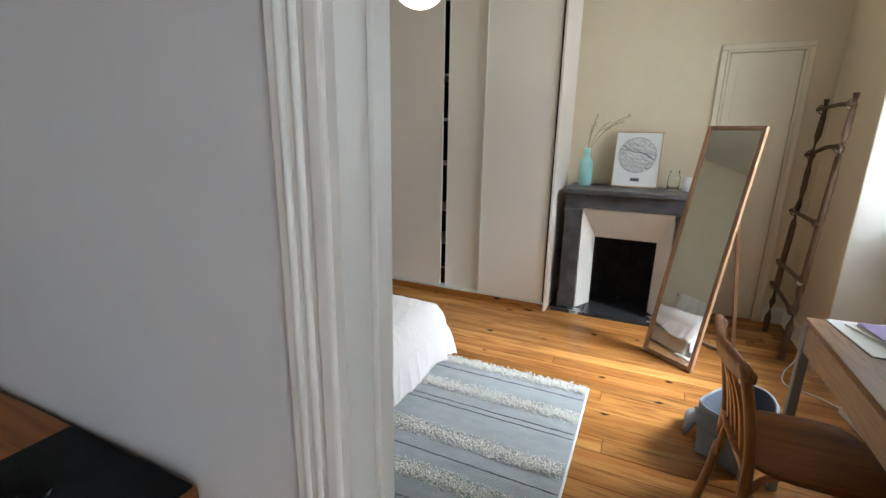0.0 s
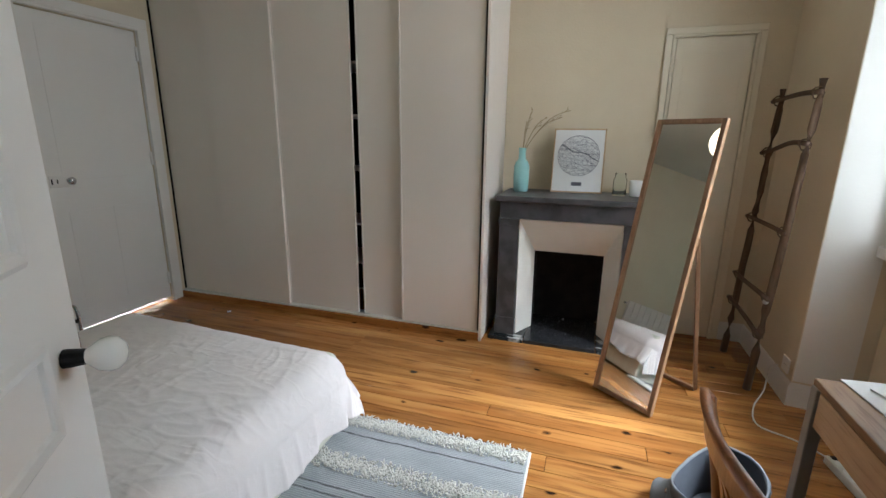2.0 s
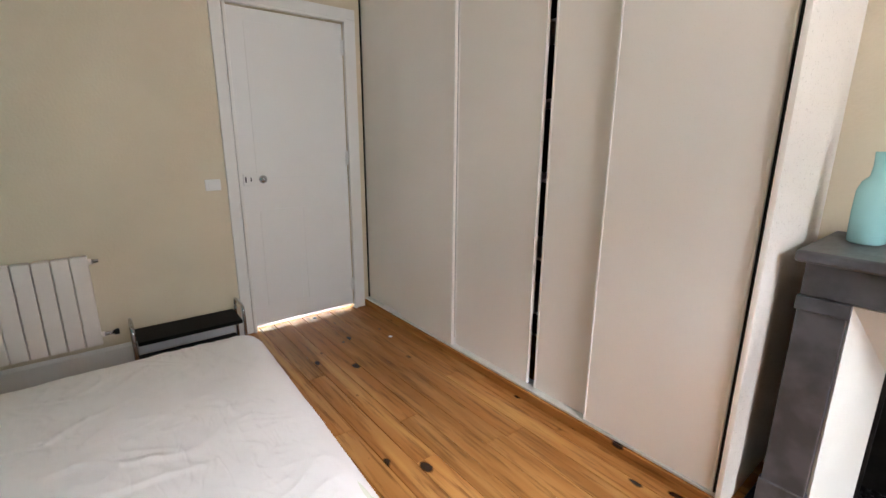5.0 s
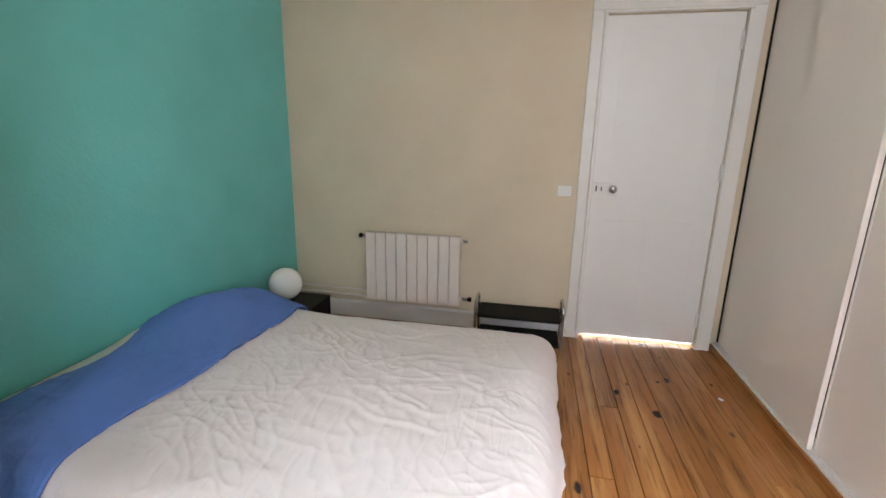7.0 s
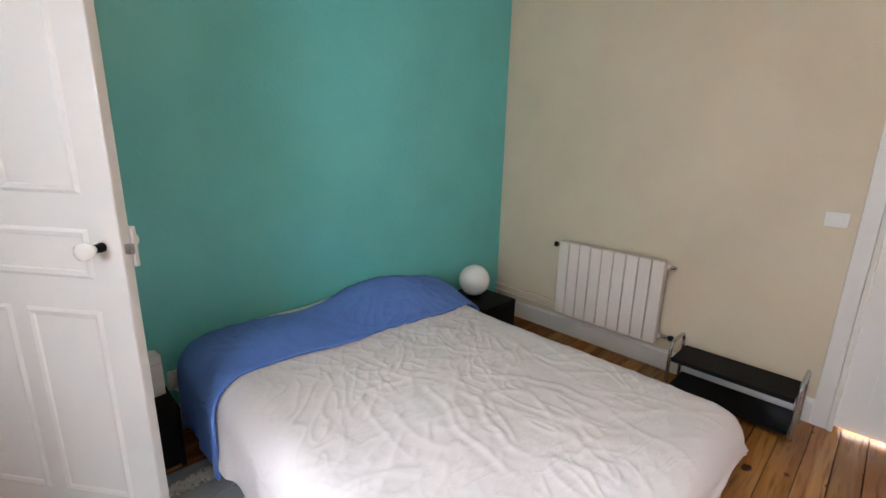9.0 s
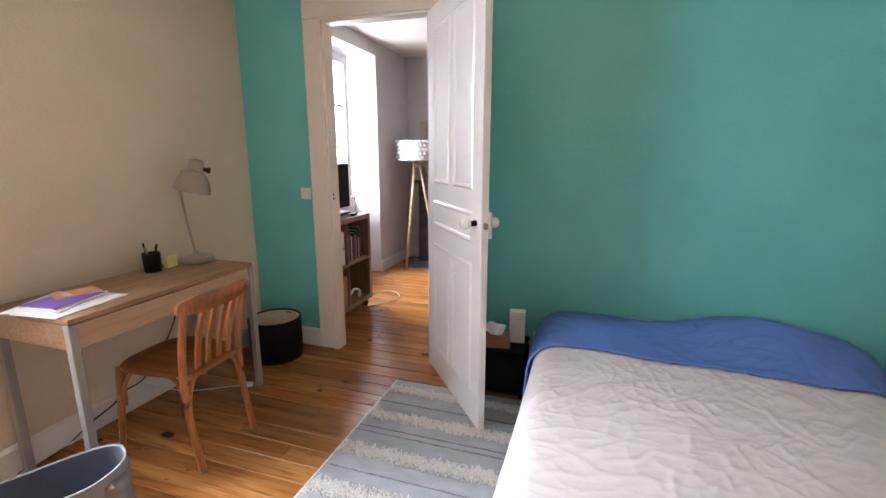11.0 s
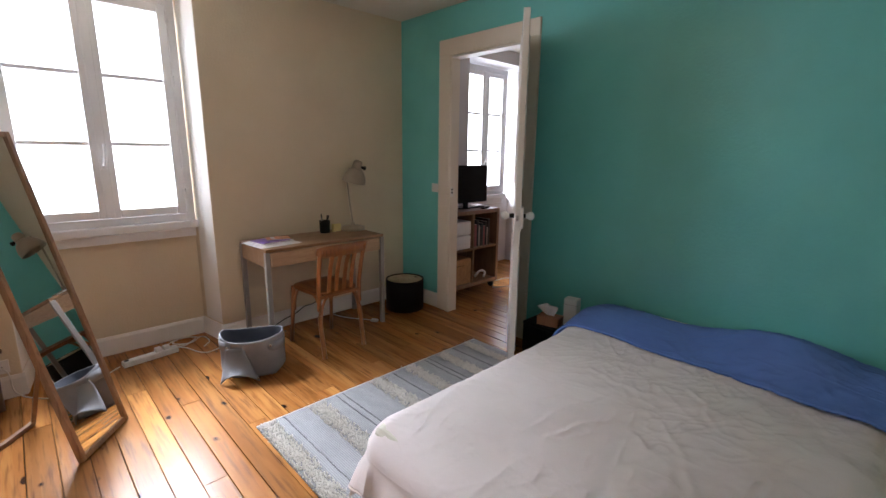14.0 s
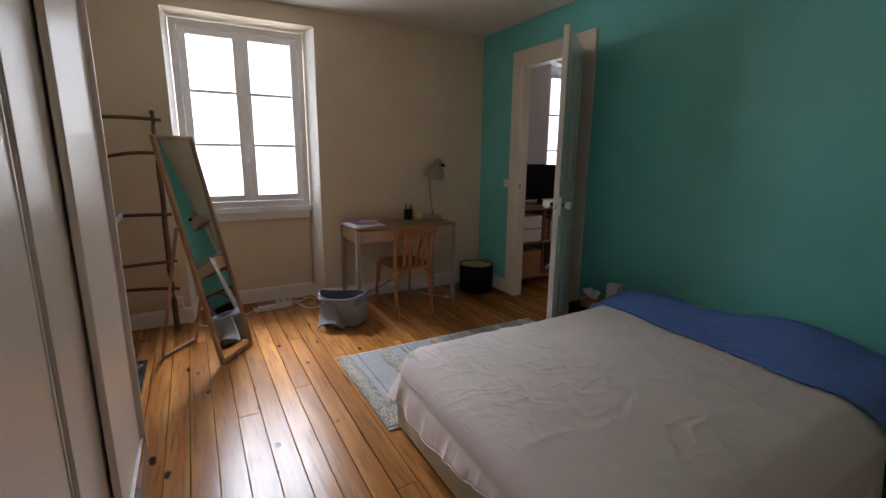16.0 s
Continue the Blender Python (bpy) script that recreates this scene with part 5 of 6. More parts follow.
for y, sd in ((3.355, 2.0), (3.845, 5.0)):
    pts, rs = pole(y, sd)
    part("pole", tube(pts, rs, 9), BRANCH, ld2, smooth=True)
for z, dz, bow in ((1.585, 0.0, 0.01), (1.35, -0.06, 0.02), (0.905, 0.0, 0.005), (0.55, -0.015, 0.0), (0.335, 0.03, 0.012)):
    x = 1.275 + 0.07 * z / 1.65 - 0.022
    a, b = (x, 3.305, z), (x, 3.90, z + dz)
    rung = part("rung", tube(bend([a, (x, 3.5, z + dz * 0.3 + bow), (x, 3.72, z + dz * 0.8 + bow * 0.6), b], 5), 0.0125, 8), BRANCH, ld2, smooth=True)
    for y in (3.355, 3.845):
        part("lashing", tube([(x + 0.01 + 0.026 * math.cos(t_ * 0.7), y + 0.014 * math.sin(t_ * 2.1), z + dz * (y - 3.3) / 0.6 + 0.028 * math.sin(t_ * 0.7)) for t_ in range(10)], 0.004, 5), BRANCH, rung)
part("white_hook", ball(0.014, (1.275, 3.33, 0.53)), WHITE, ld2, "white porcelain hook", True)

# ---- felt basket ----
bk = thing("felt_basket", (0.835, 2.165, 0), 58, "grey felt log basket with a riveted strap", "basket")
bm = bmesh.new()
N_, M_ = 64, 12
rings_ = []
for j in range(M_ + 1):
    ring = []
    for i in range(N_):
        a = 2 * math.pi * i / N_
        f = j / M_
        e_ = 0.72
        cx, sy_ = math.copysign(abs(math.cos(a)) ** e_, math.cos(a)), math.copysign(abs(math.sin(a)) ** e_, math.sin(a))
        rx, ry = 0.175 + 0.012 * f, 0.105 + 0.02 * f
        endness = max(0, abs(math.cos(a)) - 0.55) / 0.45
        flare = 1 + 0.10 * (1 - f) * endness
        z0 = 0.002 + 0.07 * max(0, endness - 0.35)
        z1 = 0.255 + 0.014 * math.cos(2 * a) + 0.006 * math.sin(3 * a + 1)
        ring.append(bm.verts.new((rx * cx * flare, ry * sy_, z0 + (z1 - z0) * f)))
    rings_.append(ring)
for r0, r1 in zip(rings_, rings_[1:]):
    for k in range(N_):
        bm.faces.new((r0[k], r0[(k + 1) % N_], r1[(k + 1) % N_], r1[k]))
rings_co = [[tuple(v.co) for v in r0] for r0 in rings_]
sh = part("felt_wall", bm, FELT, bk, "", True)
md = sh.modifiers.new("thick", "SOLIDIFY")
md.thickness, md.offset = 0.007, -1
# Inner skin in the darkened felt, for the shade inside the basket.
bm = bmesh.new()
inner = []
for r0 in rings_co:
    inner.append([bm.verts.new((x * 0.945, y * 0.915, z - 0.003)) for x, y, z in r0])
for r0, r1 in zip(inner, inner[1:]):
    for k in range(N_):
        bm.faces.new((r0[k], r0[(k + 1) % N_], r1[(k + 1) % N_], r1[k]))
part("felt_inside", bm, FELTIN, bk, "felt inside, its colour darkened for shade", True)
part("felt_floor", prism([(0.155 * math.copysign(abs(math.cos(2 * math.pi * k / 28)) ** 0.72, math.cos(2 * math.pi * k / 28)), 0.092 * math.copysign(abs(math.sin(2 * math.pi * k / 28)) ** 0.72, math.sin(2 * math.pi * k / 28))) for k in range(28)], 0.075, 0.085), FELTIN, bk)


def basket_edge(a, out):
    """A point of the basket's outline near the rim, out metres proud of the wall."""
    e_ = 0.72
    return Vector(((0.186 + out) * math.copysign(abs(math.cos(a)) ** e_, math.cos(a)), (0.123 + out) * math.copysign(abs(math.sin(a)) ** e_, math.sin(a)), 0))


for turn_ in (0.0, math.pi):
    bm = bmesh.new()
    loop = []
    for k in range(25):
        a = turn_ + radians(-62 + 124 * k / 24)
        tip = 0.45 if k in (0, 24) else (0.8 if k in (1, 23) else 1.0)
        mid_ = 0.205 + 0.012 * math.cos(a)
        loop.append([bm.verts.new(basket_edge(a, o) + Vector((0, 0, mid_ + h * tip))) for o, h in ((0.002, -0.03), (0.007, -0.03), (0.007, 0.03), (0.002, 0.03))])
    for r0, r1 in zip(loop, loop[1:]):
        for k in range(4):
            bm.faces.new((r0[k], r0[(k + 1) % 4], r1[(k + 1) % 4], r1[k]))
    bm.faces.new(loop[0]), bm.faces.new(loop[-1])
    fl = part("corner_strap", bm, FELT, bk, "folded felt strap held by rivets", True)
    for a in (-56, 56):
        at_ = basket_edge(turn_ + radians(a), 0.008)
        part("rivet", lathe([(0.009, -0.004), (0.009, 0.002), (0.004, 0.005)], 12, at=(at_.x, at_.y, 0.207), axis="y"), CHROME, fl)
for sgn, flare_ in ((1, 0.10), (-1, 0.03)):
    tongue = bmesh.new()
    tv = []
    for j in range(11):
        for i in range(13):
            u, v = i / 12 - 0.5, j / 10
            tv.append(tongue.verts.new((sgn * (0.085 + (0.10 + 0.13 * v) * u - 0.035 * v), sgn * (0.124 + flare_ * v ** 1.3 - 0.05 * (2 * u) ** 2 * v), 0.20 * (1 - v) + 0.004 + 0.075 * (1 - (2 * u) ** 2) * v ** 3)))
    for j in range(10):
        for i in range(12):
            k = j * 13 + i
            tongue.faces.new((tv[k], tv[k + 1], tv[k + 14], tv[k + 13]))
    tg = part("felt_foot", tongue, FELT, bk, "flared felt foot with an arched opening", True)
    md = tg.modifiers.new("thick", "SOLIDIFY")
    md.thickness, md.offset = 0.006, -1
    part("rivet", lathe([(0.007, -0.004), (0.007, 0.002), (0.003, 0.005)], 12, at=(sgn * -0.055, sgn * (0.085 + flare_), 0.03), axis="y"), CHROME, tg)

# ---- drum basket ----
db = thing("storage_drum", (1.12, 0.68, 0), 0, "round black storage drum with a woven seagrass lid", "storage basket")
part("drum", lathe([(0.165, 0), (0.17, 0.004), (0.17, 0.262), (0.163, 0.266)], 44), BLACK, db, "", True)
part("rim", lathe([(0.163, 0.262), (0.172, 0.262), (0.172, 0.278), (0.160, 0.278), (0.160, 0.262), (0.163, 0.262)], 44, caps=False), BLACK, db, "", True)
ldd = part("lid", lathe([(0.158, 0.258), (0.158, 0.270), (0.10, 0.272), (0.05, 0.270), (0.002, 0.271)], 44), WICKER, db, "woven seagrass lid")
for k in range(5):
    part("weave_ring", tube([((0.03 + 0.027 * k) * math.cos(a * math.pi / 16), (0.03 + 0.027 * k) * math.sin(a * math.pi / 16), 0.2715) for a in range(32)], 0.004, 5, closed=True), WICKER, ldd)
part("lid_slot", box((-0.05, -0.115, 0.2735), (-0.015, -0.103, 0.2775), 0.001), BLACK, ldd)

# ---- on the desk ----
dl = thing("desk_lamp", (1.275, 1.11, DKZ), 0, "greige metal desk lamp with a bell shade", "desk lamp")
part("base", lathe([(0.092, 0), (0.098, 0.004), (0.098, 0.022), (0.088, 0.032), (0.016, 0.038), (0.013, 0.062), (0.009, 0.066)], 36), STONE, dl, "round weighted foot", True)
part("stem", tube(bend([(0, 0, 0.055), (0.018, 0.014, 0.22), (0.034, 0.027, 0.44)], 6), 0.0065, 10), STONE, dl, "", True)
tilt = Matrix.Translation((-0.012, -0.010, 0.40)) @ Matrix.Rotation(radians(15), 4, Vector((0.61, -0.79, 0)))
shade = lathe([(0.094, 0.0), (0.096, 0.003), (0.093, 0.03), (0.082, 0.065), (0.064, 0.095), (0.046, 0.112), (0.040, 0.118), (0.036, 0.112), (0.058, 0.092), (0.077, 0.062), (0.088, 0.03), (0.091, 0.003)], 34, caps=False)
bmesh.ops.transform(shade, matrix=tilt, verts=shade.verts)
sh_ = part("shade", shade, STONE, dl, "bell-shaped metal shade", True)
cap = lathe([(0.040, 0.119), (0.041, 0.128), (0.038, 0.155), (0.034, 0.172), (0.020, 0.182), (0.001, 0.184)], 24)
bmesh.ops.transform(cap, matrix=tilt, verts=cap.verts)
part("shade_cap", cap, STONE, sh_, "", True)
bulb = ball(0.028, (0, 0, 0.06))
bmesh.ops.transform(bulb, matrix=tilt, verts=bulb.verts)
part("bulb", bulb, OPAL, sh_, "", True)
knob = lathe([(0.012, 0.0), (0.012, 0.02), (0.017, 0.024), (0.017, 0.036), (0.001, 0.038)], 14, axis="y")
bmesh.ops.transform(knob, matrix=tilt @ Matrix.Translation((0, 0, 0.135)) @ Matrix.Rotation(radians(128), 4, "Z") @ Matrix.Translation((0, 0.036, 0)), verts=knob.verts)
part("joint_knob", knob, BLACK, sh_)
part("joint", tube([(0.034, 0.027, 0.44), (0.012, 0.010, 0.515)], 0.008, 10), STONE, dl, "", True)
pc = thing("pen_cup", (1.30, 1.36, DKZ), 0, "black mesh pen cup holding a few pens", "pen cup")
part("cup", lathe([(0.038, 0), (0.04, 0.003), (0.043, 0.10), (0.040, 0.10), (0.037, 0.008), (0.001, 0.008)], 26), BLACK, pc, "", True)
for a, ln, m_ in ((0.3, 0.15, BLACK), (1.8, 0.135, STEEL), (3.3, 0.145, BLACK), (4.6, 0.14, BOOKS[2])):
    part("pen", tube([(0.01 * math.cos(a), 0.01 * math.sin(a), 0.01), (0.036 * math.cos(a), 0.036 * math.sin(a), ln)], 0.0045, 8), m_, pc)
nb = thing("note_block", (1.30, 1.255, DKZ), 10, "yellow sticky note block on the desk", "note pad")
part("block", box((-0.012, -0.038, 0.0), (0.012, 0.038, 0.062), 0.002), YELLOW, nb)
part("top_sheet", box((-0.014, -0.037, 0.004), (-0.0125, 0.037, 0.061)), YELLOW, nb)
for nm, at, rz, sx, sy, h, m_, lb, cat in (
        ("paper_stack", (1.13, 1.86, DKZ), 6, 0.22, 0.31, 0.004, PAPER, "loose white papers spread on the desk", "papers"),
        ("folder", (1.20, 1.87, DKZ + 0.005), 22, 0.22, 0.28, 0.005, PAPER, "white card folder under the notebooks", "folder"),
        ("notebook", (1.18, 1.86, DKZ + 0.011), 8, 0.17, 0.22, 0.009, PURPLE, "purple spiral notebook on the papers", "notebook"),
        ("booklet", (1.20, 1.80, DKZ + 0.021), -14, 0.11, 0.16, 0.006, ORANGE, "orange booklet on the purple notebook", "booklet")):
    t = thing(nm, at, rz, lb, cat)
    c_ = part("cover", box((-sx / 2, -sy / 2, h * 0.7), (sx / 2, sy / 2, h), 0.0008), m_, t)
    part("pages", box((-sx / 2 + 0.002, -sy / 2 + 0.002, 0), (sx / 2 - 0.002, sy / 2 - 0.002, h * 0.68)), PAPER, t)
    if nm == "notebook":
        for k in range(16):
            part("wire_ring", tube([(-sx / 2 + 0.004 * math.cos(a_) - 0.001, -sy / 2 + 0.012 + k * 0.0132, h / 2 + 0.007 * math.sin(a_)) for a_ in (0, 1.05, 2.1, 3.14, 4.2, 5.2)], 0.0008, 4, closed=True), STEEL, c_)
    if nm == "booklet":
        part("title_bar", box((-0.04, 0.02, h + 0.0003), (0.04, 0.05, h + 0.001)), PAPER, c_)

# ---- power strip and cables ----
ps = thing("power_strip", (1.455, 2.62, 0), 98, "white multi-socket power strip on the floor", "power strip")
part("case", box((-0.165, -0.027, 0), (0.165, 0.027, 0.038), 0.006), CABLE, ps)
for k in range(5):
    part("outlet", lathe([(0.019, 0.036), (0.019, 0.0395), (0.014, 0.0395)], 16, at=(-0.095 + 0.05 * k, 0, 0)), WHITE, ps)
part("rocker_switch", box((0.132, -0.012, 0.037), (0.155, 0.012, 0.043), 0.002), BLACK, ps)
for k in (0, 1):
    part("plug", box((-0.115 + 0.05 * k, -0.018, 0.0398), (-0.075 + 0.05 * k, 0.018, 0.068), 0.006), CABLE, ps)
cable([(1.385, 3.32, 0.19), (1.34, 3.30, 0.17), (1.33, 3.28, 0.05), (1.25, 3.15, 0.006), (1.22, 2.98, 0.006), (1.35, 2.90, 0.006), (1.43, 2.80, 0.012)], 0.0038, CABLE, "white cable running to the power strip")
cable([(1.475, 2.53, 0.055), (1.43, 2.42, 0.03), (1.36, 2.36, 0.005), (1.30, 2.30, 0.005), (1.35, 2.16, 0.005), (1.39, 2.05, 0.005), (1.40, 1.8, 0.02)], 0.0035, CABLE, "white cable on the floor under the desk")
cable([(1.46, 2.50, 0.055), (1.52, 2.38, 0.02), (1.64, 2.30, 0.006), (1.68, 2.42, 0.006), (1.58, 2.50, 0.008), (1.52, 2.40, 0.010), (1.60, 2.29, 0.012), (1.67, 2.36, 0.014), (1.60, 2.46, 0.016), (1.53, 2.36, 0.014), (1.62, 2.26, 0.008), (1.50, 2.24, 0.006), (1.42, 2.3, 0.006)], 0.003, CABLE, "tangled white cable loops in the niche")
cable([(1.405, 2.02, 0.006), (1.40, 1.85, 0.01), (1.41, 1.70, 0.06), (1.405, 1.60, 0.09), (1.41, 1.52, 0.13), (1.408, 1.4, 0.16), (1.40, 1.2, 0.4), (1.395, 1.12, 0.72)], 0.004, BLACK, "black lamp cable behind the desk")
cable([(1.40, 1.45, 0.14), (1.32, 1.30, 0.03), (1.22, 1.22, 0.006), (1.10, 1.14, 0.006), (1.02, 1.10, 0.006)], 0.0028, CABLE, "thin white charger cable on the floor")
pw = thing("charger_plug", (1.01, 1.095, 0), 30, "small white charger plug lying on the floor", "charger")
part("plug_body", box((-0.03, -0.018, 0), (0.03, 0.018, 0.022), 0.006), CABLE, pw)

# ---- next room ----
sb = thing("sideboard", (0, 0, 0), 0, "wooden sideboard against the salon wall", "sideboard")
part("top", box((-1.25, -0.05, 0.845), (-0.20, SY1 - 0.018, 0.872), 0.003), SEATWOOD, sb)
part("body", box((-1.22, -0.02, 0.06), (-0.23, SY1 - 0.022, 0.843), 0.004), SEATWOOD, sb)
for k in range(2):
    dd = part("cabinet_door", box((-1.20 + 0.49 * k, -0.036, 0.09), (-0.73 + 0.49 * k, -0.021, 0.82), 0.003), SEATWOOD, sb)
    part("handle", ball(0.014, (-0.76 + 0.07 * k, -0.048, 0.5)), CHROME, dd, smooth=True)
mt = thing("black_mat", (0, 0, 0), 0, "black cloth mat on the sideboard", "mat")
part("cloth", box((-0.52, 0.0, 0.8725), (-0.205, SY1 - 0.022, 0.8775), 0.002), CLOTH, mt)
dsh = thing("glass_dish", (-0.375, 0.245, 0.878), 0, "small cut glass dish on the black mat", "dish")
part("bowl", lathe([(0.02, 0), (0.024, 0.003), (0.036, 0.022), (0.032, 0.022), (0.02, 0.007), (0.001, 0.006)], 10), JAR, dsh)

cu = thing("cube_shelf", (0.985, -0.48, 0), 0, "oak cube shelf on castors, half full of books", "shelf")
CW, CD, CH_, CB = 0.77, 0.385, 0.77, 0.075
TH = 0.036
part("side", box((0, 0, CB), (CD, TH, CB + CH_), 0.002), SHELFWOOD, cu)
part("side", box((0, CW - TH, CB), (CD, CW, CB + CH_), 0.002), SHELFWOOD, cu)
part("top", box((0, TH, CB + CH_ - TH), (CD, CW - TH, CB + CH_), 0.002), SHELFWOOD, cu)
part("bottom", box((0, TH, CB), (CD, CW - TH, CB + TH), 0.002), SHELFWOOD, cu)
part("divider", box((0.004, CW / 2 - 0.009, CB + TH), (CD - 0.004, CW / 2 + 0.009, CB + CH_ - TH), 0.001), SHELFWOOD, cu)
for y0, y1 in ((TH, CW / 2 - 0.0095), (CW / 2 + 0.0095, CW - TH)):
    part("shelf", box((0.004, y0, CB + CH_ / 2 - 0.009), (CD - 0.004, y1, CB + CH_ / 2 + 0.009), 0.001), SHELFWOOD, cu)
part("back", box((CD - 0.004, 0.002, CB + 0.002), (CD + 0.002, CW - 0.002, CB + CH_ - 0.002)), BLACK, cu)
for x in (0.05, CD - 0.05):
    for y in (0.05, CW - 0.05):
        w_ = part("castor", lathe([(0.005, -0.014), (0.03, -0.013), (0.033, 0), (0.03, 0.013), (0.005, 0.014)], 18, at=(x, y, 0.0335), axis="y"), BLACK, cu)
        part("fork", box((x - 0.012, y - 0.02, 0.05), (x + 0.012, y + 0.02, CB - 0.0005), 0.003), STEEL, w_)
rnd = random.Random(2)
y = -0.48 + TH + 0.06
for k in range(9):
    w_, h_ = rnd.uniform(0.014, 0.032), rnd.uniform(0.17, 0.27)
    b_ = thing("book", (1.03, y, CB + CH_ / 2 + 0.0095), 0, "upright book on the cube shelf", "book", "books on the shelf")
    part("cover", box((0, 0, 0), (0.17, w_ - 0.002, h_), 0.002), BOOKS[k % 5], b_)
    part("page_block", box((0.004, 0.002, h_), (0.168, w_ - 0.004, h_ + 0.0015)), PAPER, b_)
    y += w_
wbx = thing("wicker_box", (1.0, -0.48 + CW / 2 + 0.02, CB + TH + 0.001), 0, "honey-brown woven storage box in the cube shelf", "storage box")
part("crate", box((0, 0, 0), (0.33, 0.305, 0.26), 0.008), BASKETRY, wbx)
part("grip_hole", box((-0.002, 0.10, 0.17), (0.001, 0.205, 0.20), 0.001), BLACK, wbx)
for k in range(5):
    part("band", box((-0.004, 0.004, 0.012 + 0.05 * k), (-0.0005, 0.301, 0.05 + 0.05 * k - 0.004), 0.0015), BASKETRY, wbx)
bxs = thing("drawer_box", (1.0, -0.48 + CW / 2 + 0.03, CB + CH_ / 2 + 0.01), 0, "clear white plastic drawer tower in the shelf", "storage box")
for k in range(2):
    part("drawer", box((0, 0, 0.002 + 0.14 * k), (0.28, 0.28, 0.135 + 0.14 * k), 0.008), PVC, bxs)
hp = thing("headphones", (1.02, -0.30, CB + TH + 0.001), 0, "white curved headset in the cube shelf", "headphones")
part("band", tube(bend([(0, 0, 0.02), (0.02, -0.04, 0.06), (0.05, 0.0, 0.075), (0.06, 0.05, 0.04), (0.06, 0.07, 0.02)], 6), 0.012, 8), PVC, hp, smooth=True)
tv_ = thing("television", (1.20, -0.21, CB + CH_), 0, "small black flat television on the cube shelf", "television")
part("screen_case", box((0, -0.31, 0.05), (0.035, 0.31, 0.43), 0.005), BLACK, tv_)
part("screen", box((-0.002, -0.298, 0.064), (0.0005, 0.298, 0.42)), BLACK, tv_)
part("stand_neck", box((0.008, -0.03, 0.012), (0.028, 0.03, 0.06), 0.003), BLACK, tv_)
part("stand_foot", box((-0.07, -0.15, 0), (0.10, 0.15, 0.012), 0.004), BLACKGLOSS, tv_)
rm = thing("remote_control", (1.06, -0.34, CB + CH_), 20, "black remote control on the cube shelf", "remote control")
part("case", box((-0.02, -0.08, 0), (0.02, 0.08, 0.016), 0.005), BLACK, rm)
part("keypad", box((-0.014, -0.06, 0.0165), (0.014, 0.06, 0.018), 0.0005), STEEL, rm)
dt = thing("flat_box", (1.12, -0.36, CB + CH_), -10, "slim white box lying on the cube shelf", "set-top box")
part("case", box((0.02, -0.05, 0), (0.12, 0.07, 0.022), 0.003), PVC, dt)
part("front_strip", box((0.018, -0.045, 0.005), (0.0198, 0.065, 0.016)), BLACK, dt)

fl_ = thing("floor_lamp", (1.14, -2.0, 0), 0, "tripod floor lamp with a white scalloped drum shade", "floor lamp")
for a in (200, 325, 80):
    c, s_ = math.cos(radians(a)), math.sin(radians(a))
    part("leg", tube([(0.26 * c, 0.26 * s_, 0), (0.03 * c, 0.03 * s_, 1.28)], [0.017, 0.013], 10), OAK, fl_, "pale wooden tripod leg", True)
part("hub", lathe([(0.05, 1.2), (0.05, 1.24), (0.02, 1.27), (0.02, 1.33)], 20), OAK, fl_)
sh = part("shade", lathe([(0.218, 1.285), (0.222, 1.285), (0.222, 1.51), (0.218, 1.51), (0.216, 1.40)], 40), PAPER, fl_, "white drum shade with scallops")
for j in range(5):
    for i in range(30):
        a = 2 * math.pi * (i + 0.5 * (j % 2)) / 30
        z = 1.305 + 0.045 * j
        part("scallop", tube([(0.222 * math.cos(a), 0.222 * math.sin(a), z), (0.232 * math.cos(a), 0.232 * math.sin(a), z + 0.012), (0.223 * math.cos(a), 0.223 * math.sin(a), z + 0.03)], [0.010, 0.016, 0.004], 5), PAPER, sh)
sf = thing("salon_fireplace", (0, 0, 0), 0, "grey marble fireplace in the salon", "fireplace")
for a, b in ((0.02, 0.15), (1.06, 1.19)):
    part("jamb", box((a, SY0 + 0.002, 0), (b, SY0 + 0.26, 0.90), 0.005), SLATE, sf)
part("frieze", box((0.02, SY0 + 0.002, 0.901), (1.19, SY0 + 0.26, 1.0), 0.005), SLATE, sf)
part("mantel_shelf", box((-0.03, SY0 + 0.002, 1.001), (1.24, SY0 + 0.32, 1.045), 0.008), SLATE, sf)
part("hood", box((0.151, SY0 + 0.002, 0.66), (1.059, SY0 + 0.20, 0.90), 0.004), LILAC, sf)
part("firebox", box((0.151, SY0 + 0.002, 0), (1.059, SY0 + 0.12, 0.659)), SOOT, sf)
part("hearthstone", box((-0.02, SY0 + 0.27, 0.001), (1.23, SY0 + 0.55, 0.012), 0.003), SLATE, sf)
cv = thing("canvas_print", (0.95, SY0 + 0.06, 1.046), 0, "large faded botanical canvas print on the mantel", "picture")
part("canvas", box((-0.28, -0.012, 0), (0.28, 0.012, 0.72), 0.003), PICTURE, cv)
rnd = random.Random(31)
for k in range(4):
    cx_, cz_ = rnd.uniform(-0.2, 0.2), rnd.uniform(0.35, 0.62)
    for i in range(9):
        a = 2 * math.pi * i / 9
        part("brush_stroke", tube([(cx_, 0.0135, cz_), (cx_ + 0.03 * math.cos(a), 0.014, cz_ + 0.03 * math.sin(a)), (cx_ + 0.055 * math.cos(a), 0.0135, cz_ + 0.055 * math.sin(a))], [0.004, 0.007, 0.002], 5), INK, cv)
    part("brush_stroke", tube([(cx_, 0.0135, cz_), (cx_ * 0.5, 0.0135, 0.08)], 0.003, 5), INK, cv)
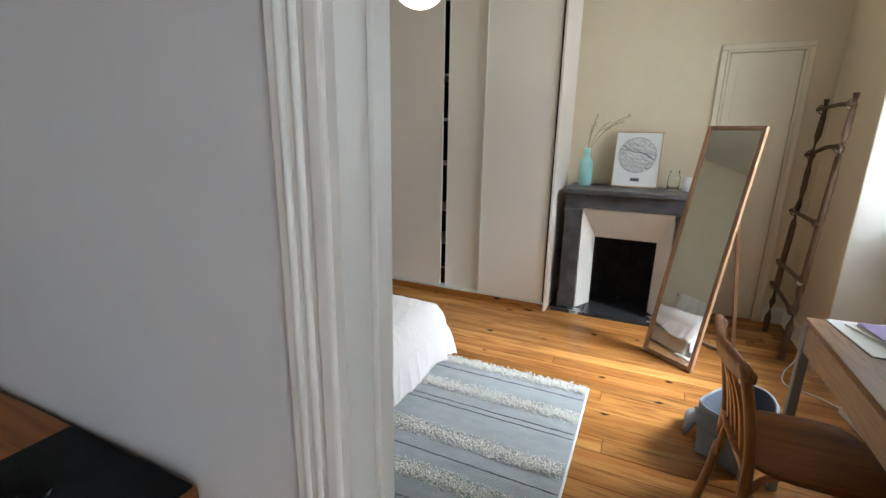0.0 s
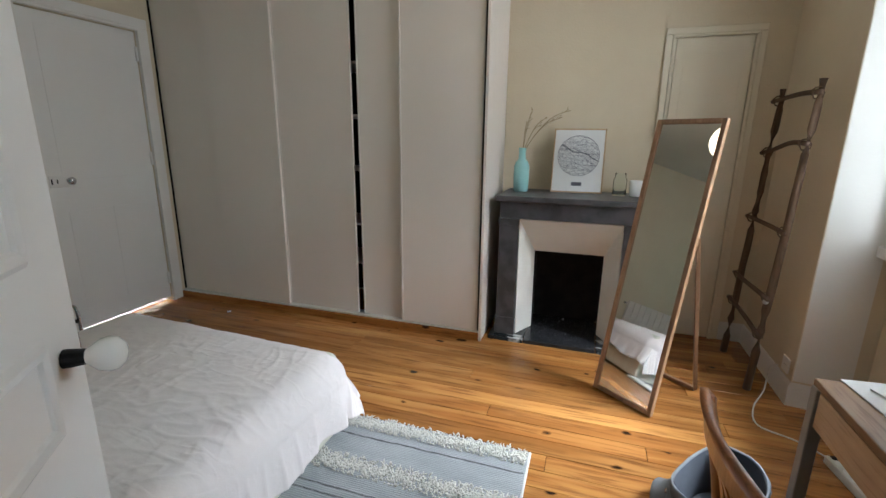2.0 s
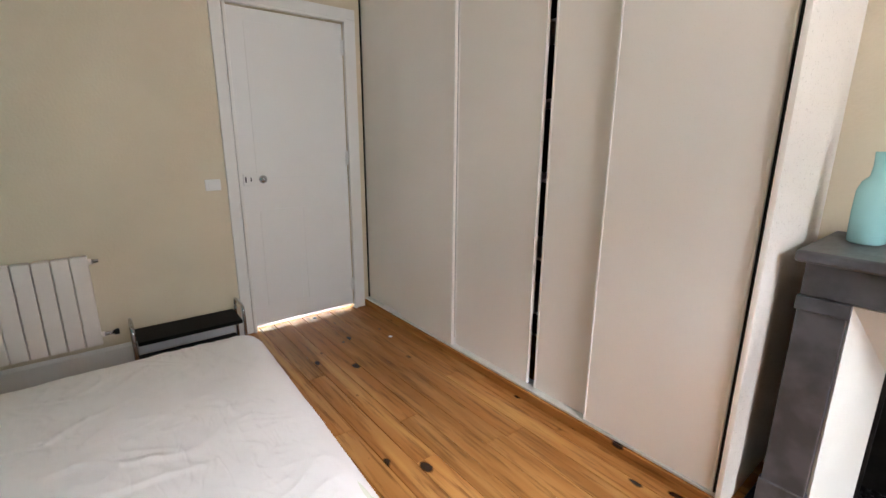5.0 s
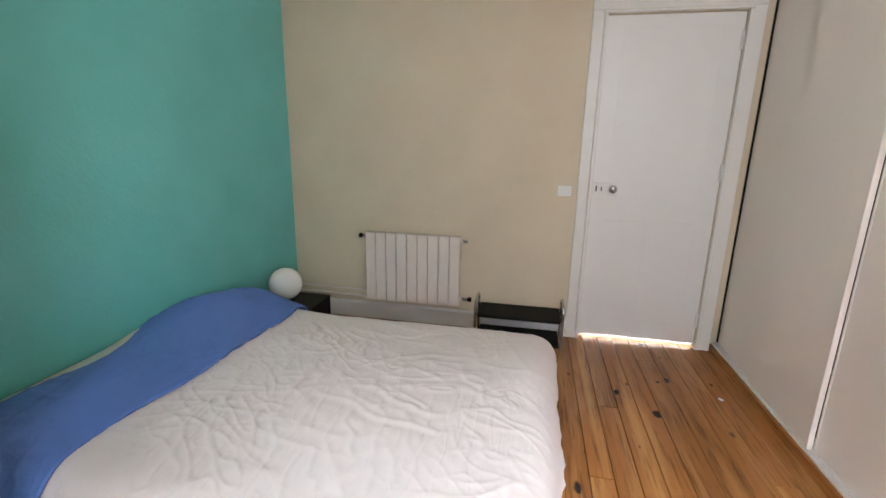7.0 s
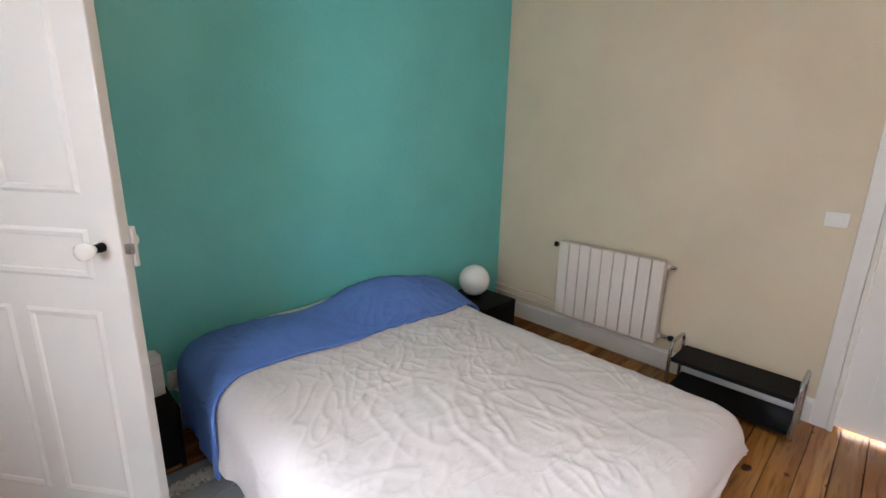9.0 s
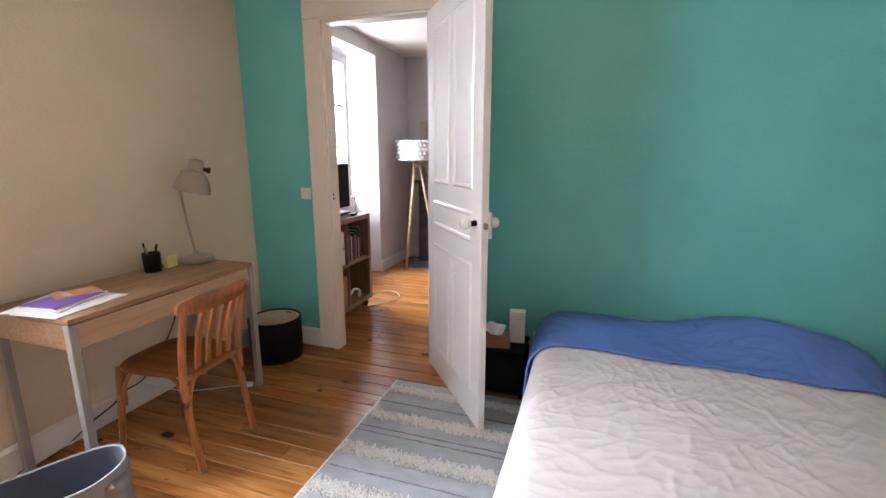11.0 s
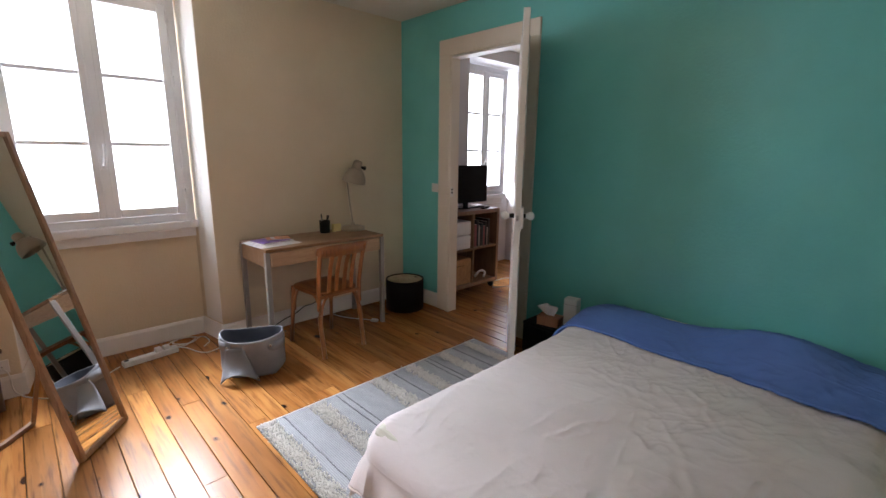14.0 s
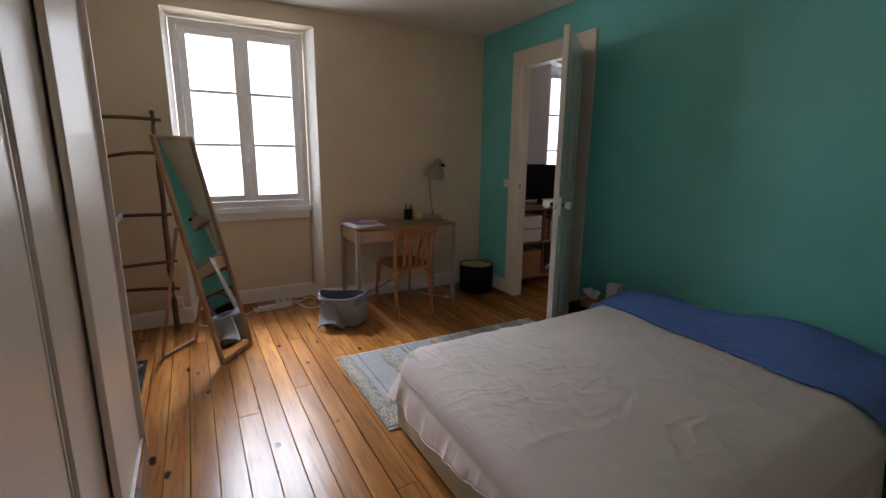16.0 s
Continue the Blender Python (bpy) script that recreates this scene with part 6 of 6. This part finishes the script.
cable([(0.98, -0.40, 0.006), (0.88, -0.55, 0.006), (0.82, -0.72, 0.006), (0.95, -0.88, 0.006), (1.1, -0.80, 0.006), (1.12, -0.62, 0.006)], 0.004, CABLE, "white cable loop on the salon floor")
cable([(1.3, -2.3, 0.006), (1.1, -2.25, 0.006), (0.85, -2.1, 0.006), (0.5, -2.2, 0.006)], 0.004, CABLE, "white lamp cable by the salon fireplace")
sc_ = thing("paper_scrap", (-2.30, 3.30, 0.001), 25, "tiny white paper scrap on the floorboards", "paper")
part("scrap", box((-0.012, -0.008, 0), (0.012, 0.008, 0.006), 0.002), PAPER, sc_)

# ---- floor planks ----
rnd = random.Random(11)
PW = 0.108


def planks(x0, x1, y0, y1):
    y = y0
    while y < y1 - 0.01:
        w = min(PW * rnd.uniform(0.93, 1.05), y1 - y)
        x = x0 - rnd.uniform(0, 1.6)
        while x < x1:
            ln = rnd.uniform(1.3, 2.6)
            a, b = max(x, x0), min(x + ln, x1)
            if b - a > 0.05:
                hw, hl = w / 2 - rnd.choice((0.0007, 0.0009, 0.0013, 0.0022)), (b - a) / 2 - 0.0008
                me = bpy.data.meshes.new("plank")
                zt = rnd.uniform(-0.0012, 0.0)
                ch_ = 0.0022
                vs = [(-hl, -hw, -0.022), (hl, -hw, -0.022), (hl, hw, -0.022), (-hl, hw, -0.022), (-hl, -hw, zt - ch_), (hl, -hw, zt - ch_), (hl, hw, zt - ch_), (-hl, hw, zt - ch_),
                      (-hl + 0.001, -hw + ch_, zt), (hl - 0.001, -hw + ch_, zt), (hl - 0.001, hw - ch_, zt), (-hl + 0.001, hw - ch_, zt)]
                fs = [(0, 1, 5, 4), (1, 2, 6, 5), (2, 3, 7, 6), (3, 0, 4, 7), (4, 5, 9, 8), (5, 6, 10, 9), (6, 7, 11, 10), (7, 4, 8, 11), (8, 9, 10, 11)]
                me.from_pydata(vs, [], fs)
                me.materials.append(PLANK)
                ob = new("plank", me)
                ob.parent = floor
                ob.location = ((a + b) / 2, y + w / 2, 0)
            x += ln
        y += w


planks(XL - 0.054, 1.72, 0.40, 4.05)
planks(XL, 1.72, SY0, 0.40)
